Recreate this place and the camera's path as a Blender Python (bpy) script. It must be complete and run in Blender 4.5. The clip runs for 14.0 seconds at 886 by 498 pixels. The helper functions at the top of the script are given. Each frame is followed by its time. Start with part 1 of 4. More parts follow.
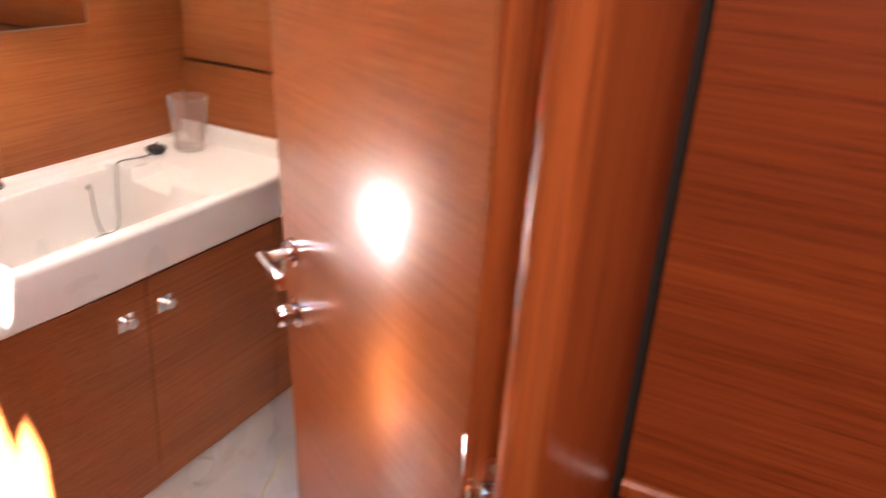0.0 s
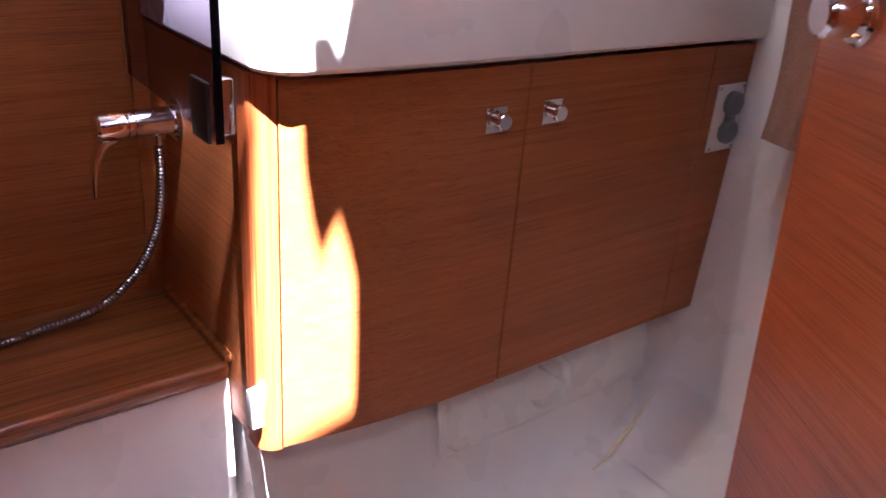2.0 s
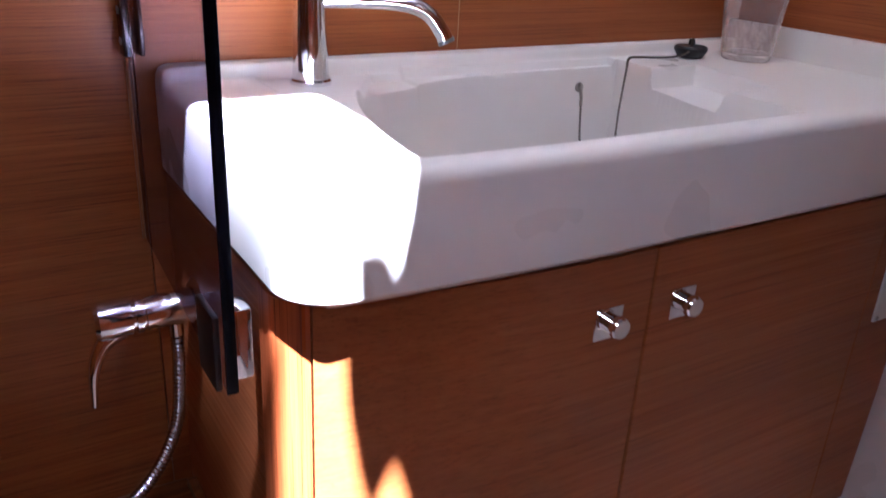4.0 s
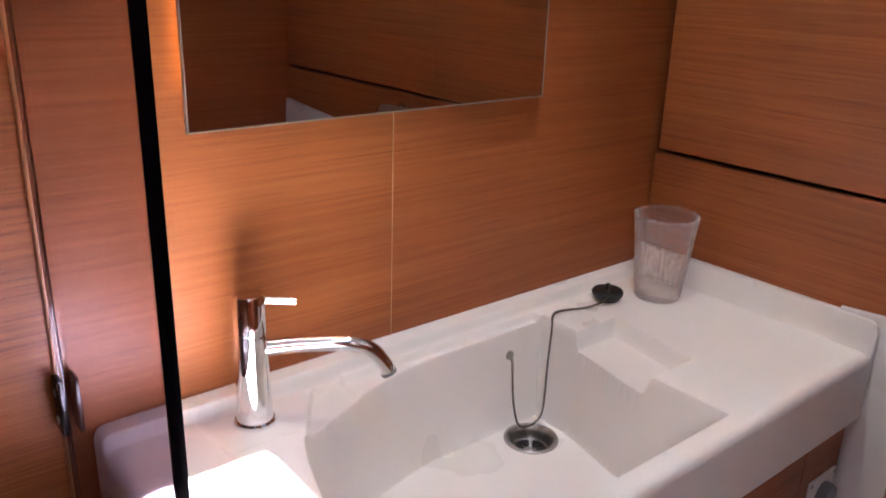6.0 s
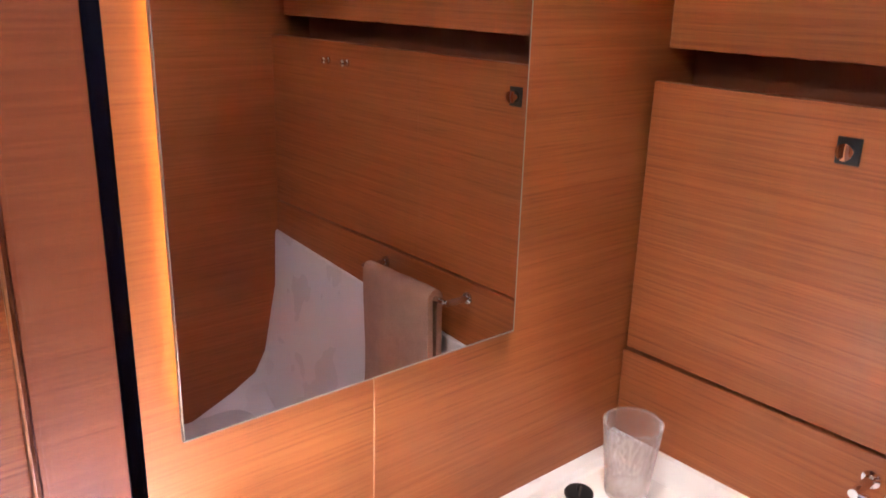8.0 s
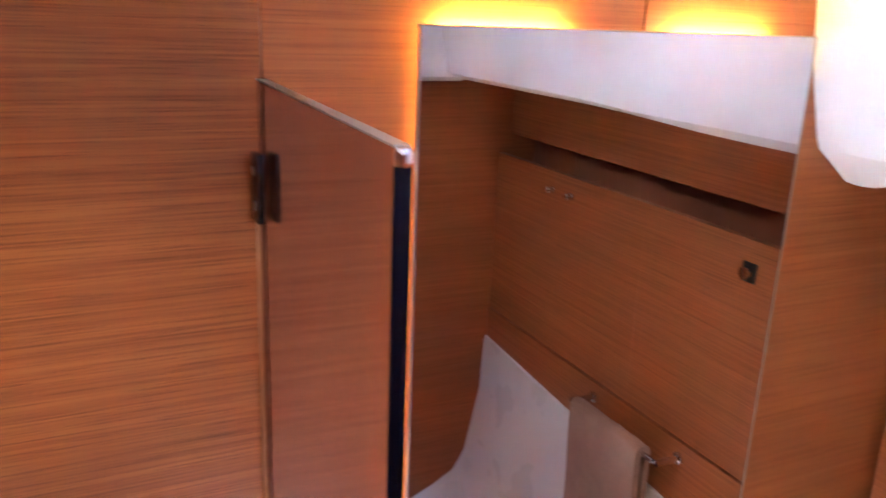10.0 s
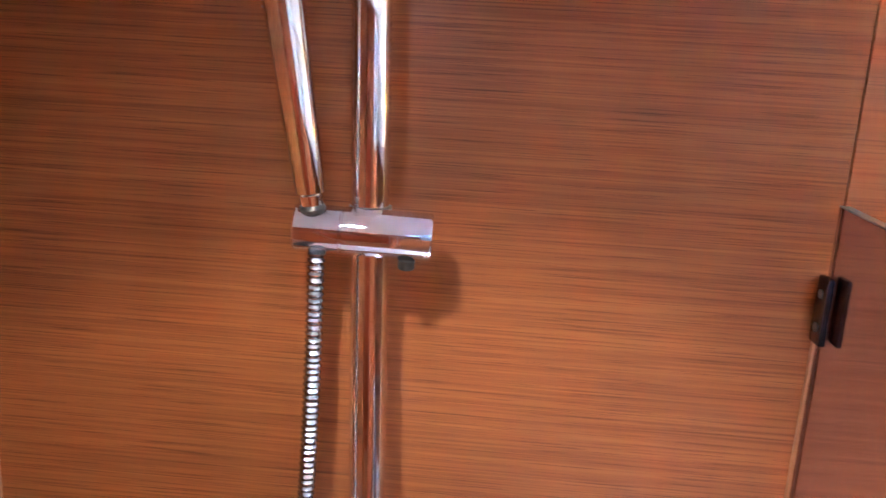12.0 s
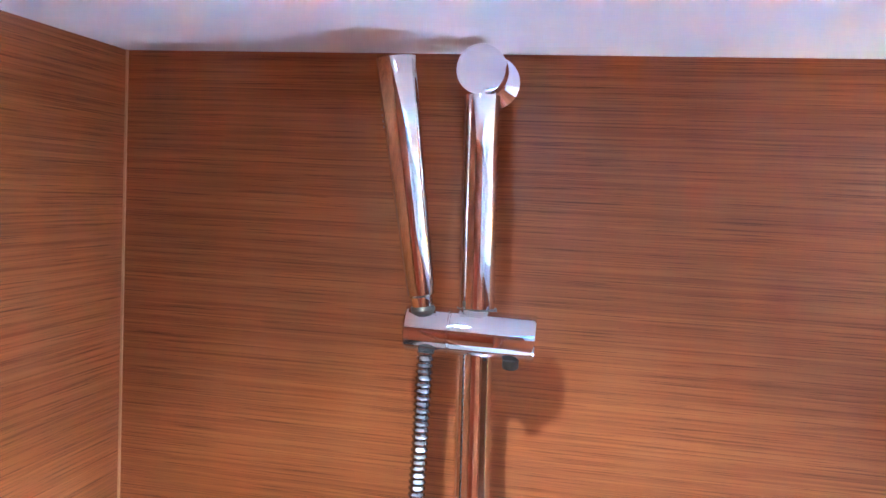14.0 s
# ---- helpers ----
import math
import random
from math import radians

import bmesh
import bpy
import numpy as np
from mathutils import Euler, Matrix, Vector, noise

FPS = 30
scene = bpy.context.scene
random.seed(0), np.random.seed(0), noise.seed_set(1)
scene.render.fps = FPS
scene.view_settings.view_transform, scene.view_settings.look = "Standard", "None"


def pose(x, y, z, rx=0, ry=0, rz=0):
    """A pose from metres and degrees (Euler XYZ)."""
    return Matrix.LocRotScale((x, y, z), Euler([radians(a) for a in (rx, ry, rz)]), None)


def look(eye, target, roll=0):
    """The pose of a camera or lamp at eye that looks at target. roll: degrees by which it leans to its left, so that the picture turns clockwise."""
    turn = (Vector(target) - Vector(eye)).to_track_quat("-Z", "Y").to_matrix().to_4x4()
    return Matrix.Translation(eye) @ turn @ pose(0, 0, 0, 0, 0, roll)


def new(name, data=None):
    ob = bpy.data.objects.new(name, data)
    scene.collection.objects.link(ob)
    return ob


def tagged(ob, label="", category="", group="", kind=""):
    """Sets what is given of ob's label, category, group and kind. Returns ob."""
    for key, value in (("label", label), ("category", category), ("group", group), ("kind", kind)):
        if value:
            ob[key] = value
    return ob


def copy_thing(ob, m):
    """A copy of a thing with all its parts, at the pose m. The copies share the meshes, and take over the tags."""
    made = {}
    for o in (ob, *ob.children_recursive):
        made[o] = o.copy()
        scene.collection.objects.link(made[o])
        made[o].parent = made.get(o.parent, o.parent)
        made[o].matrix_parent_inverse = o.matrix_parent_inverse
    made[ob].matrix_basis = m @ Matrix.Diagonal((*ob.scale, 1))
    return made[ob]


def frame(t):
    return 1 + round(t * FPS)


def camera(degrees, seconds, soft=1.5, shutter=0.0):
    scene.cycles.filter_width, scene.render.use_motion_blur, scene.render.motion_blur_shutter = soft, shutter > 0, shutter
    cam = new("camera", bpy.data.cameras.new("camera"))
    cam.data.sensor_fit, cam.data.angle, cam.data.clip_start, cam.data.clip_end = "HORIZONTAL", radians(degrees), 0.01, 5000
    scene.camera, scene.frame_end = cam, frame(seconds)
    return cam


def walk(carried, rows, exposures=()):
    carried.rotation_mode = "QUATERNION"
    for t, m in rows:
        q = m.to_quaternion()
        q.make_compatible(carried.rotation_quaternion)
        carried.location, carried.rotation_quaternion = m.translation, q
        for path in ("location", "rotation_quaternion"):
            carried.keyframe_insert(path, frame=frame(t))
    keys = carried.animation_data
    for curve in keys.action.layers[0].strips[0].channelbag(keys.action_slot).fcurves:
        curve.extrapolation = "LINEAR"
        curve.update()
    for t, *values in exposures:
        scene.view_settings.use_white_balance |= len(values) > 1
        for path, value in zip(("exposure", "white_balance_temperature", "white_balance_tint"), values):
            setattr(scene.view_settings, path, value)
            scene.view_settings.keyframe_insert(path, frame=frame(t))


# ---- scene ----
cam = camera(57.7, 14.0, 1.5, 0.4)
PATH = [
    (0, (-0.757, -1.506, 1.442), (0.905, -0.712, 0.662), 4.3),
    (0.3, (-0.728, -1.454, 1.368), (0.811, -0.467, 0.557), 4.4),
    (0.5, (-0.696, -1.411, 1.294), (0.785, -0.334, 0.491), 4.8),
    (0.7, (-0.655, -1.355, 1.234), (0.769, -0.242, 0.378), 3.3),
    (1, (-0.645, -1.303, 1.124), (0.704, -0.072, 0.308), 5.2),
    (1.5, (-0.566, -1.226, 1.022), (0.65, 0.118, 0.178), 4.8),
    (2, (-0.477, -1.147, 0.946), (0.659, 0.271, 0.112), 4.4),
    (2.2, (-0.444, -1.114, 0.931), (0.66, 0.329, 0.096), 4.3),
    (4.3, (-0.298, -0.852, 1.06), (0.686, 0.71, 0.29), 3.0),
    (4.5, (-0.295, -0.831, 1.083), (0.733, 0.71, 0.33), 2.9),
    (5, (-0.299, -0.795, 1.167), (0.824, 0.697, 0.452), 2.5),
    (5.5, (-0.305, -0.777, 1.25), (0.875, 0.684, 0.56), 2.1),
    (6, (-0.302, -0.773, 1.324), (0.905, 0.674, 0.653), 1.9),
    (6.5, (-0.3, -0.767, 1.393), (0.928, 0.674, 0.748), 1.7),
    (7, (-0.294, -0.768, 1.462), (0.941, 0.676, 0.836), 1.6),
    (7.2, (-0.293, -0.767, 1.495), (0.946, 0.674, 0.873), 1.7),
    (9.3, (-0.263, -0.721, 1.8), (0.909, 0.789, 1.212), 1.6),
    (9.5, (-0.277, -0.7, 1.818), (0.843, 0.851, 1.235), 1.9),
    (9.8, (-0.292, -0.694, 1.842), (0.658, 0.971, 1.272), 2.1),
    (10, (-0.298, -0.69, 1.862), (0.543, 1.034, 1.294), 2.3),
    (10.5, (-0.338, -0.686, 1.895), (0.211, 1.159, 1.35), 2.3),
    (11, (-0.389, -0.69, 1.902), (-0.137, 1.224, 1.377), 2.9),
    (11.5, (-0.417, -0.696, 1.905), (-0.386, 1.239, 1.4), 3.2),
    (12, (-0.434, -0.703, 1.908), (-0.56, 1.236, 1.437), 3.3),
    (12.5, (-0.437, -0.716, 1.906), (-0.675, 1.23, 1.509), 3.4),
    (13, (-0.437, -0.725, 1.904), (-0.742, 1.227, 1.593), 3.3),
    (13.5, (-0.442, -0.736, 1.894), (-0.778, 1.225, 1.687), 2.9),
    (14, (-0.432, -0.744, 1.882), (-0.825, 1.212, 1.745), 2.7),
]
# seconds, stops, kelvin, tint
EXPOSURES = [(0.0, 6.2, 6400, 19), (0.5, 5.62, 5800, 20), (1.0, 5.5, 5400, 22), (1.5, 5.45, 5400, 26), (2.2, 5.5, 5500, 27), (4.3, 4.95, 4850, 19), (5.0, 4.7, 5100, 19),
             (6.0, 5.3, 5450, 16), (7.0, 6.0, 5750, 20), (9.3, 6.5, 5400, 15), (10.0, 6.25, 5200, 14), (10.6, 6.2, 5100, 13), (11.2, 6.35, 5250, 11), (12.0, 6.65, 4550, 4), (13.0, 6.8, 4200, 1), (14.0, 6.9, 3900, -3)]
walk(cam, [(t, look(eye, target, roll)) for t, eye, target, roll in PATH], EXPOSURES)

# ---- light ----
SUN_WAY = Vector((0.03, 0.40, -1.0)).normalized()
world = bpy.data.worlds.new("sky")
scene.world = world
world.use_nodes = True
wn = world.node_tree.nodes
sky = wn.new("ShaderNodeTexSky")
sky.sky_type = "NISHITA"
sky.sun_disc = False
sky.sun_elevation = math.asin(-SUN_WAY.z)
sky.sun_rotation = math.atan2(-SUN_WAY.x, -SUN_WAY.y)
wn["Background"].inputs["Strength"].default_value = 0.05
world.node_tree.links.new(sky.outputs["Color"], wn["Background"].inputs["Color"])

sun = new("sun", bpy.data.lights.new("sun", "SUN"))
sun.data.energy, sun.data.angle, sun.data.color = 5.0, radians(0.55), (1.0, 0.95, 0.88)
sun.matrix_world = look((0, 0, 8), Vector((0, 0, 8)) + SUN_WAY)


def area_lamp(name, where, way, size, watts, colour):
    ob = new(name, bpy.data.lights.new(name, "AREA"))
    ob.data.shape, ob.data.size, ob.data.size_y = "RECTANGLE", size[0], size[1]
    ob.data.energy, ob.data.color = watts, colour
    ob.matrix_world = look(where, Vector(where) + Vector(way))
    return ob


# added fill over the cabin, no hatch there: brightens the jamb and cabinet front
area_lamp("cabin_fill_light", (-1.02, -1.8, 2.03), (0.0, 0.001, -1), (0.45, 0.45), 0.39, (1.0, 0.90, 0.80))


def spot_lamp(name, where, way, cone, soft, watts, colour, radius=0.012):
    ob = new(name, bpy.data.lights.new(name, "SPOT"))
    ob.data.spot_size, ob.data.spot_blend, ob.data.shadow_soft_size = radians(cone), soft, radius
    ob.data.energy, ob.data.color = watts, colour
    ob.matrix_world = look(where, Vector(where) + Vector(way))
    return ob


# the three recessed ceiling lights; the vanity one is added to brighten the counter
spot_lamp("downlight_bulb", (-0.55, -0.41, 2.0), (0.06, 0.0, -1), 124, 0.35, 0.10, (1.0, 0.78, 0.46), 0.006)
spot_lamp("vanity_fill_spot", (0.36, -0.24, 2.0), (0.0, -0.04, -1), 52, 0.5, 0.46, (1.0, 0.87, 0.66), 0.02)
spot_lamp("middle_downlight_bulb", (0.04, -0.56, 2.0), (0, 0.001, -1), 144, 0.5, 0.09, (1.0, 0.95, 0.88), 0.015)


# ---- helpers of this scene ----
ORIGIN = {}


def thing(name, where, label, category, group="", kind=""):
    ob = new(name)
    ob.empty_display_size = 0.05
    ob.location = where
    ORIGIN[ob] = Vector(where)
    return tagged(ob, label, category, group, kind)


def part(name, bm, material, parent=None, label="", smooth=True, recalc=True):
    if recalc:
        bmesh.ops.recalc_face_normals(bm, faces=bm.faces)
    at = ORIGIN.get(parent, Vector((0, 0, 0)))
    bmesh.ops.translate(bm, verts=bm.verts, vec=-at)
    me = bpy.data.meshes.new(name)
    bm.to_mesh(me)
    bm.free()
    for p in me.polygons:
        p.use_smooth = smooth
    if smooth:
        me.set_sharp_from_angle(angle=radians(32))
    for m in material if isinstance(material, (list, tuple)) else [material]:
        me.materials.append(m)
    ob = new(name, me)
    ORIGIN[ob] = at
    if parent is not None:
        ob.parent = parent
    if label:
        ob["label"] = label
    return ob


def lone(name, bm, material, where, label, category, group="", kind="", smooth=True):
    """A thing that is one mesh, with its origin at its base."""
    bmesh.ops.recalc_face_normals(bm, faces=bm.faces)
    bmesh.ops.translate(bm, verts=bm.verts, vec=-Vector(where))
    ob = part(name, bm, material, None, "", smooth)
    ob.location = where
    ORIGIN[ob] = Vector(where)
    return tagged(ob, label, category, group, kind)


def box(lo, hi, bevel=0.002, segments=2, bm=None):
    bm = bm or bmesh.new()
    lo, hi = Vector(lo), Vector(hi)
    made = bmesh.ops.create_cube(bm, size=1.0, matrix=Matrix.Translation((lo + hi) / 2) @ Matrix.Diagonal((*(hi - lo), 1)))
    if bevel:
        edges = list({e for v in made["verts"] for e in v.link_edges})
        bmesh.ops.bevel(bm, geom=edges, offset=bevel, segments=segments, affect="EDGES", profile=0.5)
    return bm


def prism(outline, axis, a, b, bm=None):
    """An outline of 2D points pulled along an axis from a to b. x: (y, z), y: (x, z), z: (x, y)."""
    bm = bm or bmesh.new()

    def at(p, d):
        return {"x": (d, *p), "y": (p[0], d, p[1]), "z": (*p, d)}[axis]
    low = [bm.verts.new(at(p, a)) for p in outline]
    high = [bm.verts.new(at(p, b)) for p in outline]
    n = len(outline)
    for i in range(n):
        bm.faces.new((low[i], low[(i + 1) % n], high[(i + 1) % n], high[i]))
    bm.faces.new(low[::-1])
    bm.faces.new(high)
    return bm


def tube(points, radius, sides=14, bm=None, caps=True):
    """A round tube along points. radius: one number or one for each point."""
    bm = bm or bmesh.new()
    pts = [Vector(p) for p in points]
    rad = radius if isinstance(radius, (list, tuple)) else [radius] * len(pts)
    side, rings = None, []
    for i, p in enumerate(pts):
        way = (pts[min(i + 1, len(pts) - 1)] - pts[max(i - 1, 0)]).normalized()
        if side is None:
            side = way.orthogonal().normalized()
        side = (side - way * side.dot(way)).normalized()
        up = way.cross(side)
        rings.append([bm.verts.new(p + rad[i] * (math.cos(a) * side + math.sin(a) * up)) for a in (2 * math.pi * k / sides for k in range(sides))])
    for r, s in zip(rings, rings[1:]):
        for k in range(sides):
            bm.faces.new((r[k], r[(k + 1) % sides], s[(k + 1) % sides], s[k]))
    if caps:
        bm.faces.new(rings[0][::-1])
        bm.faces.new(rings[-1])
    return bm


def lathe(profile, where, sides=32, bm=None, way=(0, 0, 1), caps=True):
    """A profile of (radius, height) turned about an axis."""
    bm = bm or bmesh.new()
    turn = Vector((0, 0, 1)).rotation_difference(Vector(way)).to_matrix()
    rings = []
    for r, h in profile:
        rings.append([bm.verts.new(Vector(where) + turn @ Vector((r * math.cos(a), r * math.sin(a), h))) for a in (2 * math.pi * k / sides for k in range(sides))])
    for r, s in zip(rings, rings[1:]):
        for k in range(sides):
            bm.faces.new((r[k], r[(k + 1) % sides], s[(k + 1) % sides], s[k]))
    if caps and profile[0][0] > 1e-5:
        bm.faces.new(rings[0][::-1])
    if caps and profile[-1][0] > 1e-5:
        bm.faces.new(rings[-1])
    bmesh.ops.remove_doubles(bm, verts=bm.verts, dist=1e-6)
    return bm


def spline(points, steps=10):
    """A smooth line through points."""
    p = [Vector(q) for q in points]
    p = [2 * p[0] - p[1]] + p + [2 * p[-1] - p[-2]]
    out = []
    for i in range(1, len(p) - 2):
        for k in range(steps):
            t = k / steps
            out.append(0.5 * (2 * p[i] + (p[i + 1] - p[i - 1]) * t + (2 * p[i - 1] - 5 * p[i] + 4 * p[i + 1] - p[i + 2]) * t * t
                              + (3 * p[i] - p[i - 1] - 3 * p[i + 1] + p[i + 2]) * t ** 3))
    return out + [p[-2]]


def smooth_step(a, b, v):
    t = min(1.0, max(0.0, (v - a) / (b - a)))
    return t * t * (3 - 2 * t)


def rounded(x0, x1, y0, y1, r, steps=6):
    out = []
    for cx, cy, a in ((x1 - r, y1 - r, 0), (x0 + r, y1 - r, 90), (x0 + r, y0 + r, 180), (x1 - r, y0 + r, 270)):
        out += [(cx + r * math.cos(radians(a + 90 * k / steps)), cy + r * math.sin(radians(a + 90 * k / steps))) for k in range(steps + 1)]
    return out


# ---- materials ----
def material(name, colour=(0.8, 0.8, 0.8), rough=0.5, metal=0.0, **more):
    m = bpy.data.materials.new(name)
    m.use_nodes = True
    b = m.node_tree.nodes["Principled BSDF"]
    b.inputs["Base Color"].default_value = (*colour, 1)
    b.inputs["Roughness"].default_value = rough
    b.inputs["Metallic"].default_value = metal
    for key, value in more.items():
        b.inputs[key.replace("_", " ")].default_value = value
    return m


def nodes(m):
    t = m.node_tree
    return t.nodes, t.links, t.nodes["Principled BSDF"]


def noise_at(m, scale, detail=4.0, rough=0.5, stretch=(1, 1, 1)):
    n, l, _ = nodes(m)
    geo = n.new("ShaderNodeTexCoord")
    mapping = n.new("ShaderNodeMapping")
    mapping.inputs["Scale"].default_value = stretch
    tex = n.new("ShaderNodeTexNoise")
    tex.inputs["Scale"].default_value, tex.inputs["Detail"].default_value, tex.inputs["Roughness"].default_value = scale, detail, rough
    l.new(geo.outputs["Object"], mapping.inputs["Vector"])
    l.new(mapping.outputs["Vector"], tex.inputs["Vector"])
    return tex.outputs["Fac"]


def ramp(m, fac, stops):
    n, l, _ = nodes(m)
    r = n.new("ShaderNodeValToRGB")
    while len(r.color_ramp.elements) < len(stops):
        r.color_ramp.elements.new(0.5)
    for e, (p, c) in zip(r.color_ramp.elements, stops):
        e.position, e.color = p, (*c, 1) if len(c) == 3 else c
    l.new(fac, r.inputs["Fac"])
    return r.outputs["Color"]


def mixed(m, a, b, fac, kind="MIX"):
    n, l, _ = nodes(m)
    x = n.new("ShaderNodeMix")
    x.data_type, x.blend_type = "RGBA", kind
    for socket, value in ((x.inputs["Factor"], fac), (x.inputs["A"], a), (x.inputs["B"], b)):
        if hasattr(value, "is_linked"):
            l.new(value, socket)
        else:
            socket.default_value = value
    return x.outputs["Result"]


def bump(m, height, strength, distance=0.001):
    n, l, b = nodes(m)
    x = n.new("ShaderNodeBump")
    x.inputs["Strength"].default_value, x.inputs["Distance"].default_value = strength, distance
    l.new(height, x.inputs["Height"])
    l.new(x.outputs["Normal"], b.inputs["Normal"])


def teak(name, along, dark, mid, light, rough=0.42, coat=0.08, fine=1.0, coat_rough=0.2, strong=1.0):
    """Straight-grained teak veneer, its grain along the given axis."""
    m = material(name, mid, rough)
    n, l, b = nodes(m)

    def stretch(a, c):
        return tuple(a if "xyz"[i] == along else c for i in range(3))
    fibres = noise_at(m, 1.0, 3.0, 0.6, stretch(2.6 * fine, 430 * fine))
    bands = noise_at(m, 1.0, 5.0, 0.62, stretch(2.2, 150 * fine))
    flecks = noise_at(m, 1.0, 2.0, 0.5, stretch(3.2, 380 * fine))
    broad = noise_at(m, 1.0, 3.0, 0.5, stretch(1.2, 9))
    pores = noise_at(m, 1.0, 2.0, 0.7, stretch(6 * fine, 820 * fine))
    base = ramp(m, bands, ((0.24, dark), (0.5, mid), (0.76, light)))
    lines = ramp(m, fibres, ((0.30, (0.48, 0.42, 0.38)), (0.52, (1.0, 1.0, 1.0)), (0.75, (1.22, 1.2, 1.18))))
    spots = ramp(m, flecks, ((0.26, (0.34, 0.28, 0.25)), (0.38, (1, 1, 1))))
    tone = ramp(m, broad, ((0.3, (0.86, 0.84, 0.82)), (0.7, (1.1, 1.08, 1.06))))
    c = mixed(m, base, lines, 0.46 * strong, "MULTIPLY")
    c = mixed(m, c, spots, 0.38 * strong, "MULTIPLY")
    c = mixed(m, c, tone, 0.9, "MULTIPLY")
    c = mixed(m, c, ramp(m, pores, ((0.36, (0.36, 0.30, 0.26)), (0.44, (1, 1, 1)))), 0.75 * strong, "MULTIPLY")
    l.new(c, b.inputs["Base Color"])
    l.new(ramp(m, fibres, ((0.3, (rough + 0.12,) * 3), (0.7, (rough - 0.05,) * 3))), b.inputs["Roughness"])
    b.inputs["Coat Weight"].default_value, b.inputs["Coat Roughness"].default_value = coat, coat_rough
    b.inputs["Specular IOR Level"].default_value = 0.36
    bump(m, fibres, 0.16, 0.0006)
    return m


D, M_, L_ = (0.285, 0.080, 0.0195), (0.352, 0.107, 0.026), (0.395, 0.130, 0.035)
teak_x = teak("teak_veneer_across", "x", D, M_, L_, strong=0.6)
teak_y = teak("teak_veneer_athwart", "y", D, M_, L_, strong=0.6)
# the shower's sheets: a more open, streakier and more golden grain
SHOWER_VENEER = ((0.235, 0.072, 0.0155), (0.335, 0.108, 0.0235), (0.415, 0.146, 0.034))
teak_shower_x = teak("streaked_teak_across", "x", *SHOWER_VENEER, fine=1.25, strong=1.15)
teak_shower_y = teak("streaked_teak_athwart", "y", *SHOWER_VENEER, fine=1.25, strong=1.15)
teak_door = teak("teak_door_veneer", "x", (0.34, 0.10, 0.029), (0.42, 0.126, 0.037), (0.46, 0.152, 0.046), 0.34, 0.75, 1.3, 0.24)
teak_red = teak("teak_cabin_veneer", "y", (0.21, 0.038, 0.009), (0.29, 0.057, 0.013), (0.34, 0.078, 0.02), 0.34)
teak_post = teak("teak_solid_post", "z", (0.28, 0.062, 0.016), (0.37, 0.085, 0.021), (0.43, 0.115, 0.032), 0.3, 0.3, 0.6)
teak_solid = teak("varnished_teak_bench", "x", (0.12, 0.036, 0.009), (0.25, 0.080, 0.019), (0.36, 0.128, 0.032), 0.42, 0.6, 0.5, 0.04)


def gelcoat(name, colour, rough=0.28):
    m = material(name, colour, rough)
    n, l, b = nodes(m)
    big = noise_at(m, 6.0, 3.0)
    small = noise_at(m, 220.0, 2.0)
    shade = ramp(m, big, ((0.3, tuple(0.95 * c for c in colour)), (0.7, colour)))
    l.new(shade, b.inputs["Base Color"])
    l.new(ramp(m, big, ((0.3, (rough - 0.06,) * 3), (0.7, (rough + 0.08,) * 3))), b.inputs["Roughness"])
    bump(m, small, 0.05, 0.0004)
    return m


white_gel = gelcoat("white_gelcoat", (0.80, 0.77, 0.75))
white_basin = gelcoat("white_basin_composite", (0.84, 0.80, 0.755), 0.3)
white_roof = gelcoat("white_headliner", (0.85, 0.85, 0.86), 0.5)
chrome = material("polished_chrome", (0.82, 0.82, 0.84), 0.05, 1.0)
steel = material("brushed_steel", (0.42, 0.40, 0.37), 0.30, 1.0)
bump(steel, noise_at(steel, 90.0, 3.0), 0.08, 0.0004)
chain_steel = material("dull_chain_steel", (0.16, 0.14, 0.12), 0.4, 1.0)
black = material("black_rubber", (0.012, 0.012, 0.013), 0.45)
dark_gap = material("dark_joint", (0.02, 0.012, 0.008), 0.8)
navy = material("dark_glass_edge", (0.001, 0.0015, 0.004), 0.25, 0.0, Specular_IOR_Level=0.10)
shelf_lining = material("dark_shelf_lining", (0.30, 0.10, 0.038), 0.6)
grey = material("grey_plastic", (0.16, 0.16, 0.17), 0.35)
white_plastic = material("white_plastic", (0.75, 0.73, 0.70), 0.4)
seam_line = material("pale_seam_filler", (0.55, 0.30, 0.14), 0.5)
silicone = material("aged_sealant", (0.34, 0.14, 0.045), 0.45)
mirror_mat = material("silvered_mirror", (0.66, 0.63, 0.65), 0.012, 1.0)
frame_edge = material("mirror_rim", (0.30, 0.27, 0.25), 0.3, 0.3)
clamp_metal = material("dark_chrome", (0.06, 0.055, 0.055), 0.25, 0.7)


